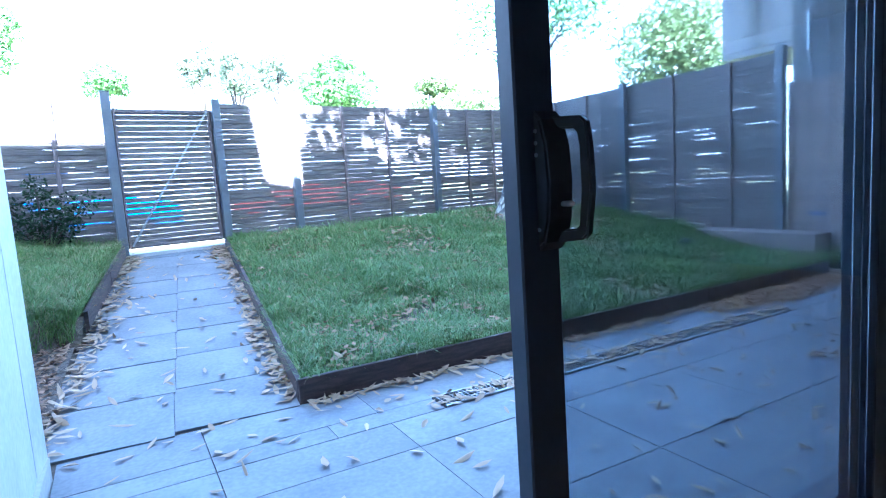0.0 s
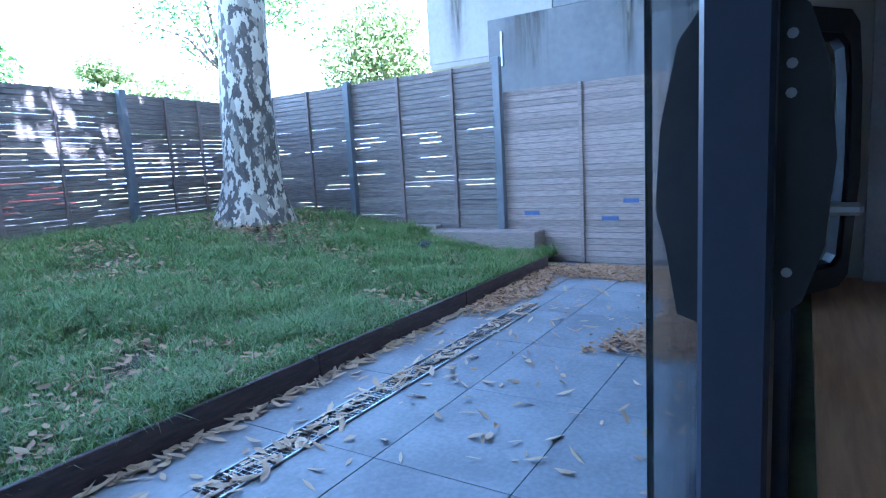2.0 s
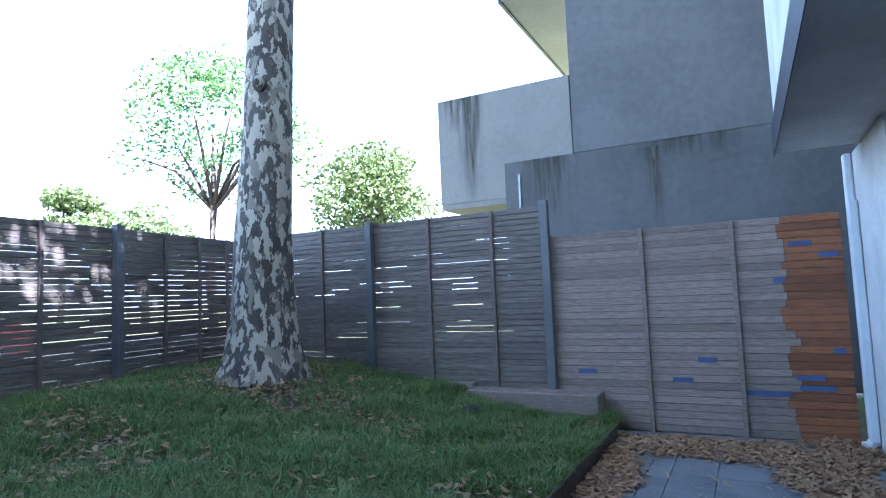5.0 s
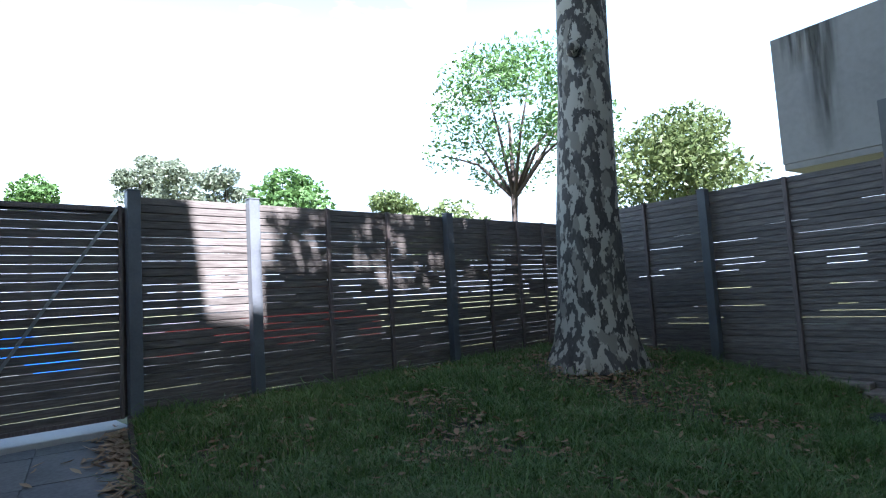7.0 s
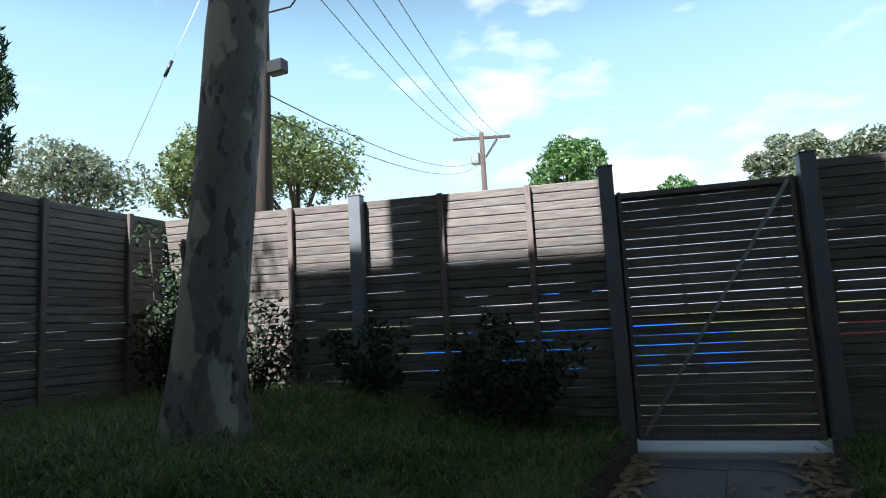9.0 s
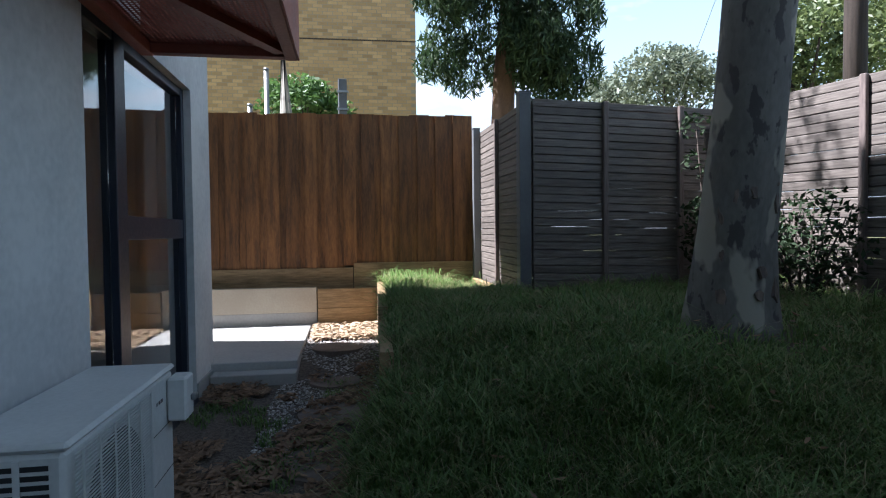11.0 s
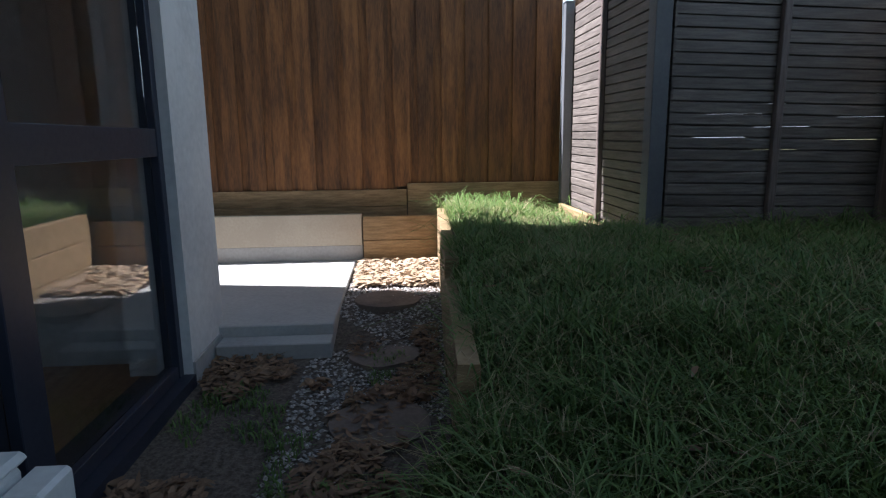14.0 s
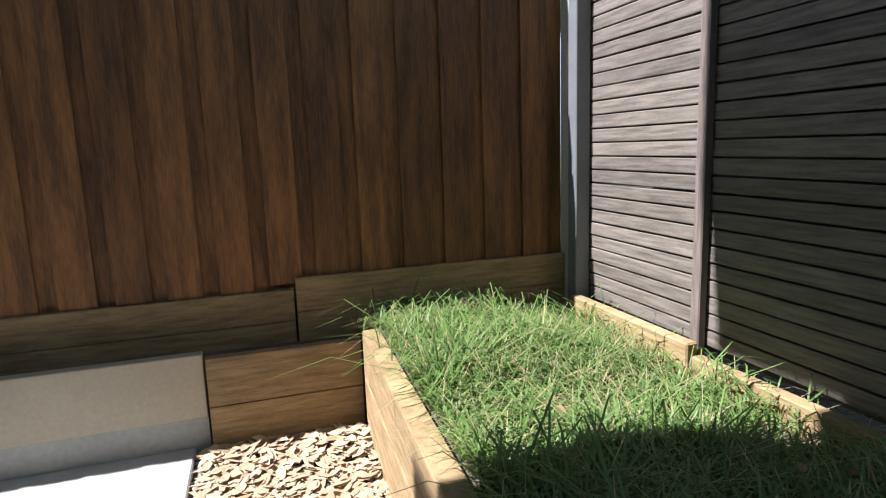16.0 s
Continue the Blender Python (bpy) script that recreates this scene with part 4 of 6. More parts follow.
kick = thing("kickboard", "pale timber kickboard under the slat return", "board", LEFT)
boxed("board", SLEEPER, kick, -4.8, 2.34, 0.84, -4.0, 2.39, 1.05, 0.006)
boxed("board", SLEEPER, kick, -3.985, 2.345, 0.8, -3.16, 2.395, 1.01, 0.006)

# gate
gate = thing("gate", "dark slatted timber gate in a steel frame with a diagonal brace", "gate", Matrix.Translation((0.935, front(0.935), 0)) @ pose(0, 0, 0, 0, 0, 7.3))
gw, g0, g1 = 1.16, 0.70, 2.40
for x in (0.02, gw - 0.048):
    boxed("gate_frame", POST_WOOD, gate, x, -0.045, g0, x + 0.028, -0.012, g1, 0.003)
for z in (g0, g1 - 0.05, 1.53):
    boxed("gate_rail", POST_WOOD, gate, 0.05, -0.043, z, gw - 0.05, -0.012, z + 0.032, 0.003)
bm = box(bmesh.new(), -0.012, -0.003, 0, 0.012, 0.003, math.hypot(gw - 0.12, g1 - g0 - 0.06))
bm.transform(pose(0.06, -0.05, g0 + 0.03, 0, math.degrees(math.atan2(gw - 0.12, g1 - g0 - 0.06)), 0))
# strips added behind both ends to close the bright gaps at the posts
for x in (-0.03, gw - 0.03):
    boxed("gate_stop", POST_WOOD, gate, x, 0.014, g0, x + 0.06, 0.034, g1, 0.003)
part("diagonal_brace", bm, STEEL, gate, "flat steel diagonal brace")
rng = random.Random(9)
for k in range(25):
    z = g1 - 0.035 - k * 0.067
    h = 0.067 - (0.004 * rng.uniform(0.7, 1.2) if rng.random() < 0.75 else rng.uniform(0.001, 0.003))
    piece("slat", me_slat, gate, pose(gw / 2, 0, z, rng.uniform(-2, 2), rng.uniform(-0.1, 0.1), 0), (gw - 0.03, 0.019, h))
sill = thing("gate_sill", "pale concrete threshold under the gate", "threshold", Matrix.Translation((0.935, front(0.935), 0)) @ pose(0, 0, 0, 0, 0, 7.3))
boxed("step", CONCRETE, sill, 0.0, -0.12, 0.5, gw, 0.5, 0.645, 0.006)

# paling fence, plinths, retaining boards, seat
pal = thing("paling_fence", "tall brown lapped timber paling fence with plinth boards", "fence", LEFT)
me_pal = unit_piece("paling", PALING, 0.03)
rng = random.Random(3)
y, k = 2.4, 0
while y > -5.5:
    w = rng.choice((0.098, 0.1, 0.102, 0.104))
    top = 2.82 + rng.uniform(-0.012, 0.012) + 0.01 * y
    low = 1.2 if y > 1.07 else 1.17
    piece("paling", me_pal, pal, pose(-5.0 + (0.012 if k % 2 else -0.006), y - w / 2, (top + low) / 2, 0, rng.uniform(-0.15, 0.15), 90) @ pose(0, 0, 0, 0, 90, 0), (top - low, 0.016 if k % 2 else 0.018, 0.136 if k % 2 else 0.1))
    y -= w
    k += 1
me_sleeper = unit_piece("sleeper", SLEEPER, 0.04)
for y0, y1, z0, z1, x in ((1.07, 2.42, 1.075, 1.225, -4.975), (1.07, 2.42, 0.92, 1.072, -4.975), (-1.4, 1.06, 1.035, 1.175, -4.985), (-1.4, 1.06, 0.89, 1.032, -4.985), (-5.4, -1.41, 1.03, 1.17, -4.985), (-5.4, -1.41, 0.89, 1.027, -4.985)):
    piece("plinth_board", me_sleeper, pal, pose(x, (y0 + y1) / 2, (z0 + z1) / 2, 0, 0, 90), (y1 - y0, 0.04, z1 - z0))
# added out of sight behind the plinth boards, stops light in their seams
boxed("rear_board", SOIL, pal, -5.05, -5.4, 0.4, -5.02, 2.42, 1.24)
boxed("end_post", CONCRETE, pal, -5.0, 2.4, 0.5, -4.9, 2.47, 2.7, 0.006, "pale concrete end post")
ret = thing("retaining_wall", "stacked treated pine sleepers holding the raised lawn", "retaining wall", LEFT)
for u0, u1, zt, n in ((-4.68, -2.6, 1.04, 3), (-2.58, -1.5, 0.95, 2)):
    for k in range(n):
        um = (u0 + u1) / 2
        piece("sleeper", me_sleeper, ret, pose(um, edge_v(um) - 0.03, zt - 0.1 - k * 0.203, 0, 0, math.degrees(math.atan(-0.047))), (u1 - u0, 0.07, 0.198))
for k in range(2):
    piece("sleeper", me_sleeper, ret, pose(-4.8, 1.0, 0.87 - k * 0.205, 0, 0, 90), (0.62, 0.05, 0.2))
piece("sleeper", me_sleeper, ret, pose(-4.69, 1.37, 0.86, 0, 0, 90), (0.12, 0.05, 0.28))
seat = thing("seat_wall", "low pale rendered ledge along the paling fence", "ledge", LEFT)
boxed("face", material("ledge_render", (0.42, 0.37, 0.29), (0.35, 0.3, 0.235), scale=2, rough=0.85, vary=0), seat, -4.84, -5, 0.725, -4.79, 0.68, 0.99, 0.004)
boxed("core", SOIL, seat, -4.97, -5, 0.4, -4.85, 1.3, 0.94)
boxed("base", CONCRETE, seat, -4.84, -5, 0.4, -4.8, 0.68, 0.722)
slab = thing("concrete_slab", "pale smooth concrete slab beside the pillar", "paving", LEFT, kind="structure")
boxed("slab", CONCRETE, slab, -4.83, -6, 0.3, -3.05, 0.62, 0.6, 0.006)
boxed("slab", CONCRETE, slab, -3.045, 0.02, 0.3, -2.9, 0.62, 0.54, 0.006)
STONES = ((-3.6, 0.9, 0.22), (-2.9, 0.9, 0.2), (-2.15, 0.9, 0.22), (-1.4, 0.88, 0.24), (-0.6, 0.8, 0.22))
for k, (u, v, r) in enumerate(STONES):
    st = thing("stepping_stone", "round brown stepping stone in the gravel", "stepping stone", LEFT @ pose(u, v, 0), group="stepping stones in the gravel")
    bm = bmesh.new()
    rng = random.Random(k)
    z = bed_z(u, v)
    lo = [bm.verts.new((math.cos(a) * r * q, math.sin(a) * r * q * 0.95, z - 0.03)) for a, q in [(2 * math.pi * i / 20, 1 + 0.16 * noise.noise((math.cos(i * 0.314) * 1.3, math.sin(i * 0.314) * 1.3, k * 5))) for i in range(20)]]
    up = [bm.verts.new((p.co.x * 0.97, p.co.y * 0.97, z + 0.014 + 0.004 * rng.random())) for p in lo]
    bm.faces.new(up)
    for i in range(20):
        bm.faces.new((lo[i], lo[(i + 1) % 20], up[(i + 1) % 20], up[i]))
    part("stone", bm, STONE, st)

# edging of the lawns, sleeper and small things on the right
edge = thing("lawn_edging", "dark brown timber edging round the lawn", "edging")
for x0, x1 in ((1.70, 3.6), (3.61, 5.5), (5.51, 7.5)):
    boxed("board", EDGE_BOARD, edge, x0, 4.155, -0.05, x1, 4.185, 0.155, 0.004)
for k in range(3):
    y0, y1 = 4.19 + k * 1.55, 4.17 + (k + 1) * 1.55
    bm = bmesh.new()
    vs = [bm.verts.new((path_x(y, 1) + dx, y, path_z(y) + dz)) for y in (y0, y1) for dx, dz in ((0, -0.05), (0.03, -0.05), (0.03, 0.13), (0, 0.13))]
    for q in ((0, 1, 2, 3), (7, 6, 5, 4), (0, 4, 5, 1), (1, 5, 6, 2), (2, 6, 7, 3), (3, 7, 4, 0)):
        bm.faces.new([vs[i] for i in q])
    bmesh.ops.recalc_face_normals(bm, faces=bm.faces)
    part("board", bm, EDGE_BOARD, edge)
edge2 = thing("lawn_edging", "dark timber edging between the path and the raised lawn", "edging")
for k in range(2):
    y0, y1 = 6.2 + k * 1.3, 6.18 + (k + 1) * 1.3
    bm = bmesh.new()
    vs = [bm.verts.new((path_x(y, 0) + dx, y, path_z(y) + dz)) for y in (y0, y1) for dx, dz in ((-0.03, -0.05), (0, -0.05), (0, 0.16), (-0.03, 0.16))]
    for q in ((0, 1, 2, 3), (7, 6, 5, 4), (0, 4, 5, 1), (1, 5, 6, 2), (2, 6, 7, 3), (3, 7, 4, 0)):
        bm.faces.new([vs[i] for i in q])
    bmesh.ops.recalc_face_normals(bm, faces=bm.faces)
    part("board", bm, EDGE_BOARD, edge2)
sl = thing("garden_sleeper", "grey weathered sleepers under the side fence", "sleeper")
boxed("sleeper", SLAT_GREY, sl, 7.6, 4.36, 0.05, 7.93, 5.9, 0.42, 0.01)
boxed("sleeper", SLAT_GREY, sl, 7.82, 5.91, 0.2, 7.96, 7.4, 0.47, 0.01)
cap = thing("sprinkler_head", "small black plastic irrigation valve in the grass", "sprinkler", pose(6.98, 5.55, lawn_z(6.98, 5.55)))
part("dome", tube([(0, 0, 0), (0, 0, 0.05), (0, 0, 0.1), (0, 0, 0.125)], [0.12, 0.12, 0.1, 0.05], 16), PLASTIC_DARK, cap)
boxed("lug", PLASTIC_DARK, cap, -0.15, -0.03, 0.0, 0.15, 0.03, 0.06, 0.01)
dp = thing("downpipe", "pale blue-grey painted downpipe with a white shoe", "downpipe")
boxed("pipe", DOWNPIPE, dp, 7.72, 1.935, 0.08, 7.82, 2.015, 2.25, 0.012)
boxed("pipe", DOWNPIPE, dp, 7.83, 1.935, 0.08, 7.93, 2.005, 2.7, 0.012)
part("shoe", tube([(7.77, 1.98, 0.1), (7.76, 2.01, 0.05), (7.74, 2.06, 0.045)], [0.045, 0.045, 0.045], 12), PLASTIC, dp, "white pipe shoe")

# grate over the drain channel
gr = thing("drain_grate", "long galvanised bar grate over a drain channel, strewn with leaves", "grate")
boxed("channel", CAR_DARK, gr, 2.38, 3.55, -0.1, 5.75, 3.73, -0.02)
for y in (3.55, 3.718):
    boxed("side_bar", STEEL, gr, 2.38, y, -0.02, 5.75, y + 0.012, 0.012)
bm = box(bmesh.new(), -0.003, -0.076, -0.012, 0.003, 0.076, 0.008)
me_bar = bpy.data.meshes.new("bar")
bm.to_mesh(me_bar)
bm.free()
me_bar.materials.append(STEEL)
for k in range(112):
    piece("bar", me_bar, gr, pose(2.4 + 0.03 * k, 3.64, 0), (1, 1, 1))
for y in (3.585, 3.62, 3.66, 3.695):
    boxed("long_bar", STEEL, gr, 2.38, y - 0.002, -0.012, 5.75, y + 0.002, 0.006)

# paving: each slab a piece
paving = thing("patio_paving", "grey bluestone pavers with dirt in the joints", "paving", kind="structure")
bed = bmesh.new()
grid = [[bed.verts.new((x, y, (path_z(y) if x < 2.2 else 0) - 0.02)) for x in (0.3, 1.9, 2.4, XR)] for y in [1.926 + 0.252 * k for k in range(29)]]
for j in range(28):
    for i in range(3 if j < 9 else 1):
        bed.faces.new((grid[j][i], grid[j][i + 1], grid[j + 1][i + 1], grid[j + 1][i]))
part("joint_bed", bed, SOIL, paving)
me_tile = unit_piece("paver", PAVER, 0.008)
rng = random.Random(4)


def paver(x0, y0, x1, y1, z=0.0, slope=0.0, turn=0.0):
    piece("paver", me_tile, paving, pose((x0 + x1) / 2, (y0 + y1) / 2, z - 0.02 + rng.uniform(-0.0015, 0.0015), slope, 0, turn), (x1 - x0 - 0.005, y1 - y0 - 0.005, 0.04))


rows = [(1.932, 2.52), (2.52, 3.2), (3.2, 3.548), (3.735, 4.15)]
for y0, y1 in rows:
    xs = [1.13]
    while xs[-1] < XR - 0.1:
        xs.append(min(XR, xs[-1] + 0.9))
    for x0, x1 in zip(xs, xs[1:]):
        paver(x0, y0, x1, y1)
for x0, x1 in ((1.13, 1.73), (1.73, 2.375)):
    paver(x0, 3.55, x1, 3.733)
paver(5.76, 3.55, 6.4, 3.733), paver(6.4, 3.55, 7.2, 3.733), paver(7.2, 3.55, XR, 3.733)
for y0, y1 in rows[:3] + [(3.55, 3.733), rows[3]]:
    paver(0.45, y0, 1.13, y1)
for k in range(9):
    y0, y1 = 4.155 + k * 0.56, 4.155 + (k + 1) * 0.56
    if y1 > front(1.5) - 0.1:
        y1 = front(1.5) - 0.1
    ym = (y0 + y1) / 2
    xl, xr = path_x(ym, 0), path_x(ym, 1)
    xm = (xl + xr) / 2
    paver(xl, y0, xm, y1, path_z(ym), math.degrees(math.atan((path_z(y1) - path_z(y0)) / (y1 - y0))), -5)
    paver(xm, y0, xr, y1, path_z(ym), math.degrees(math.atan((path_z(y1) - path_z(y0)) / (y1 - y0))), -5)

# the big plane tree
plane = thing("plane_tree", "tall plane tree with mottled cream and brown peeling bark", "tree")
px, py, pz = 6.42, 7.92, 0.6
part("trunk", tube([(px, py, pz - 0.2), (px, py, pz + 0.05), (px + 0.01, py, pz + 0.35), (px + 0.02, py, pz + 0.8), (px + 0.04, py - 0.02, 2.3), (px + 0.08, py - 0.06, 3.6), (px + 0.12, py - 0.1, 5.0), (px + 0.15, py - 0.2, 6.5), (px + 0.1, py - 0.3, 8.2)],
                    [0.62, 0.52, 0.42, 0.375, 0.335, 0.3, 0.27, 0.24, 0.19], 40, 0.14, seed=2, flare=0.25), BARK_PLANE, plane)
part("knot", tube([(px - 0.2, py - 0.2, 4.05), (px - 0.27, py - 0.26, 4.06), (px - 0.3, py - 0.29, 4.06)], [0.09, 0.07, 0.03], 12, 0.3), BARK_PLANE, plane, "dark knot of a lost limb")
limbs = [((px + 0.1, py - 0.3, 7.9), (5.8, 5.6, 9.2), (4.4, 3.9, 9.8)), ((px + 0.1, py - 0.3, 7.9), (5.2, 6.6, 9.3), (3.6, 5.3, 10.2)), ((px + 0.1, py - 0.3, 8.1), (7.3, 6.6, 9.9), (7.9, 5.4, 11.5)), ((px + 0.1, py - 0.3, 8.1), (5.6, 8.6, 10.3), (4.6, 9.0, 12))]
for a, b, c in limbs:
    part("limb", tube([a, [(p + q) / 2 for p, q in zip(a, b)], b, c], [0.16, 0.12, 0.09, 0.03], 10, 0.1), BARK_PLANE, plane)
rng = np.random.default_rng(11)
# most clumps hang out of view, placed to dapple the street fence with shade
cc = [(3.65, 5.3, 10.1), (3.05, 5.5, 9.2), (4.35, 5.9, 9.9), (5.0, 6.4, 9.6), (4.05, 4.9, 9.0), (2.65, 4.9, 9.6), (5.65, 4.4, 9.6), (5.25, 3.6, 10.4), (6.05, 5.4, 8.6), (7.8, 5.6, 11.4), (7.2, 6.7, 10.3), (3.55, 3.95, 9.5), (4.2, 4.15, 9.4), (4.7, 3.75, 10.0), (5.3, 4.05, 9.7), (3.95, 3.5, 10.2), (5.9, 4.2, 9.5), (5.0, 8.8, 11.6), (5.6, 8.3, 11.0)]
# shifted with the sun's azimuth so the dapples stay on the fence
cc = [(x - 0.22 * (9.2 - y), y, z) if y < 7 else (x, y, z) for x, y, z in cc]
v, q = leaf_cards(rng, cc, [0.7, 0.55, 0.7, 0.6, 0.5, 0.5, 0.75, 0.8, 0.6, 1.2, 0.9, 0.4, 0.45, 0.4, 0.5, 0.4, 0.5, 1.0, 0.8], 6200, 0.17, 0.11, 0.3)
raw_np("crown", v, q, CROWN_GREEN, plane)

# the gum beside the dark fence
gum = thing("gum_tree", "grey smooth-barked gum tree with flaking bark at its foot", "tree")
gx, gy, gz = -1.18, 7.18, 1.02
part("trunk", tube([(gx - 0.05, gy, gz - 0.25), (gx - 0.04, gy, gz + 0.02), (gx - 0.03, gy, gz + 0.2), (gx, gy, gz + 0.5), (gx + 0.1, gy, 2.2), (gx + 0.23, gy, 3.3), (gx + 0.36, gy + 0.02, 4.4), (gx + 0.52, gy, 6.0), (gx + 0.66, gy - 0.1, 7.5)],
                    [0.27, 0.235, 0.215, 0.195, 0.175, 0.168, 0.16, 0.14, 0.11], 32, 0.16, seed=7, flare=0.15), BARK_GUM, gum)
part("limb", tube([(gx + 0.52, gy, 6.0), (gx - 0.5, gy + 0.3, 7.0), (gx - 1.3, gy - 0.3, 7.4)], [0.1, 0.07, 0.03], 10), BARK_GUM, gum)
cc = [(gx - 1.2, gy - 0.4, 7.2), (gx - 0.7, gy + 0.2, 7.6), (gx + 0.4, gy - 0.2, 8.0), (gx - 1.6, gy - 1.6, 6.3), (gx - 1.3, gy - 1.0, 6.6), (gx - 0.1, gy + 0.9, 6.9), (gx - 1.0, gy - 1.6, 5.6)]
v, q = leaf_cards(rng, cc, [0.6, 0.6, 0.9, 0.35, 0.45, 0.6, 0.25], 2600, 0.13, 0.03, 0.9)
raw_np("crown", v, q, EUCALYPT, gum)
FLAKE = material("flaking_bark", (0.26, 0.2, 0.17), (0.07, 0.06, 0.055), scale=9, stretch=(2, 2, 0.7), rough=0.9, fine=30)
bm = bmesh.new()
rg = random.Random(8)
for k in range(44):
    a, z = rg.uniform(0, 6.28), gz + rg.uniform(0.02, 1.1)
    r = 0.222 - 0.04 * (z - gz)
    m = Matrix.Translation((gx - 0.03 + 0.08 * (z - gz), gy, z)) @ pose(0, 0, 0, 0, 0, math.degrees(a)) @ Matrix.Translation((r, 0, 0)) @ pose(0, 0, 0, rg.uniform(-15, 15), rg.uniform(-8, 3), 0)
    w, h = rg.uniform(0.012, 0.032), rg.uniform(0.03, 0.09)
    ring = [(math.cos(q * 0.698) * w * rg.uniform(0.5, 1.2), math.sin(q * 0.698) * h * rg.uniform(0.5, 1.2)) for q in range(9)]
    out, inn = [bm.verts.new(m @ Vector((0.003, p, q))) for p, q in ring], [bm.verts.new(m @ Vector((-0.02, p, q))) for p, q in ring]
    bm.faces.new(out)
    for q in range(9):
        bm.faces.new((inn[q], inn[(q + 1) % 9], out[(q + 1) % 9], out[q]))
part("flaking_bark", bm, FLAKE, gum, "loose dark bark flakes")["kind"] = "stuff"


# trees beyond the fences
EYE = Vector((1.3, 4.4, 1.5))


def away(d, dist):
    d = Vector(d)
    return EYE + d.normalized() * dist


def far_tree(name, label, way, dist, half, tall, mat, seed, leaf=0.3, count=2600, trunk=0.16, hang=0.2, slim=1.0, bark=POLE_WOOD, clumps=16):
    """A tree whose crown's middle lies that way and that far off: trunk, limbs and a crown of many clumps."""
    top = away(way, dist)
    base = Vector((top.x, top.y, 0.45))
    ob = thing(name, label, "tree")
    rg = random.Random(seed)
    fork = base.lerp(top, 0.62)
    part("trunk", tube([base - Vector((0, 0, 0.3)), base.lerp(fork, 0.5) + Vector((rg.uniform(-0.2, 0.2), 0, 0)), fork, top], [trunk * 1.25, trunk, trunk * 0.8, trunk * 0.3], 10, 0.1), bark, ob)
    centres, radii = [], []
    for k in range(clumps):
        a, e = rg.uniform(0, 6.28), rg.uniform(-0.8, 1.0)
        rad = math.sqrt(max(0.05, 1 - e * e)) * rg.uniform(0.35, 0.85)
        c = top + Vector((math.cos(a) * rad * half, math.sin(a) * rad * half, e * tall * 0.75))
        centres.append(c)
        radii.append(half * rg.uniform(0.3, 0.52) * slim)
        if k % 3 == 0:
            part("limb", tube([fork, fork.lerp(c, 0.5) + Vector((0, 0, rg.uniform(-0.2, 0.4))), c], [trunk * 0.5, trunk * 0.3, trunk * 0.1], 7), bark, ob)
    v, q = leaf_cards(np.random.default_rng(seed), centres, radii, int(count * 1.5), leaf, leaf * 0.45, hang)
    raw_np("crown", v, q, mat, ob)
    return ob


far_tree("street_tree", "airy street tree with small blue-green leaves behind the fence", (0.635, 0.64, 0.275), 17, 3.0, 2.1, CROWN_GREEN, 21, 0.17, 4200, 0.13, slim=0.8, clumps=26)
far_tree("street_tree", "dense green street tree beside the concrete house", (0.858, 0.475, 0.17), 17, 2.2, 1.45, CROWN_LIGHT, 22, 0.2, 5000, 0.12)
far_tree("street_tree", "bright green round tree across the street", (0.36, 0.91, 0.165), 34, 2.7, 1.7, CROWN_GREEN, 23, 0.4, 2600, 0.2)
far_tree("street_tree", "pale grey-green gum across the street", (0.187, 0.957, 0.19), 46, 2.0, 2.3, CROWN_GREY, 24, 0.4, 1800, 0.2)
far_tree("street_tree", "pale grey-green gum far across the street", (0.135, 0.963, 0.2), 60, 2.6, 2.8, CROWN_GREY, 25, 0.5, 1800, 0.2)
far_tree("street_tree", "low hazy tree across the street", (0.50, 0.85, 0.14), 40, 2.6, 1.5, CROWN_LIGHT, 26, 0.4, 2200, 0.2)
far_tree("street_tree", "low yellow-green tree across the street", (0.60, 0.79, 0.10), 30, 3.0, 1.3, CROWN_LIGHT, 27, 0.35, 2600, 0.2)
far_tree("street_tree", "small round tree over the fence top", (0.0, 0.982, 0.175), 60, 2.2, 1.6, CROWN_GREEN, 28, 0.5, 1500, 0.2)
far_tree("street_tree", "green rounded tree beside the power pole", (-0.155, 0.955, 0.225), 44, 3.0, 2.4, CROWN_GREEN, 29, 0.42, 3200, 0.25)
far_tree("spreading_gum", "broad yellow-green gum with an umbrella crown", (-0.56, 0.775, 0.262), 30, 4.3, 2.0, CROWN_LIGHT, 30, 0.3, 5200, 0.22, slim=0.75, clumps=28)
far_tree("spreading_gum", "yellow-green gum with open branches", (-0.67, 0.70, 0.24), 24, 2.6, 1.7, CROWN_LIGHT, 31, 0.25, 4200, 0.2, slim=0.8, clumps=22)
far_tree("street_tree", "hazy olive trees in the distance", (-0.79, 0.56, 0.225), 48, 4.6, 1.9, CROWN_GREY, 32, 0.45, 3000, 0.25)
far_tree("street_tree", "hazy pale trees in the distance", (-0.83, 0.48, 0.2), 55, 4, 1.7, CROWN_GREY, 33, 0.5, 2000, 0.25)
far_tree("street_tree", "grey-green gum by the street corner", (0.255, 0.945, 0.185), 55, 2.6, 2.2, CROWN_GREY, 34, 0.5, 1500, 0.2)
far_tree("small_tree", "small green tree before the brick building", (-0.955, 0.05, 0.21), 11.5, 0.85, 0.5, CROWN_GREEN, 35, 0.14, 1500, 0.06)

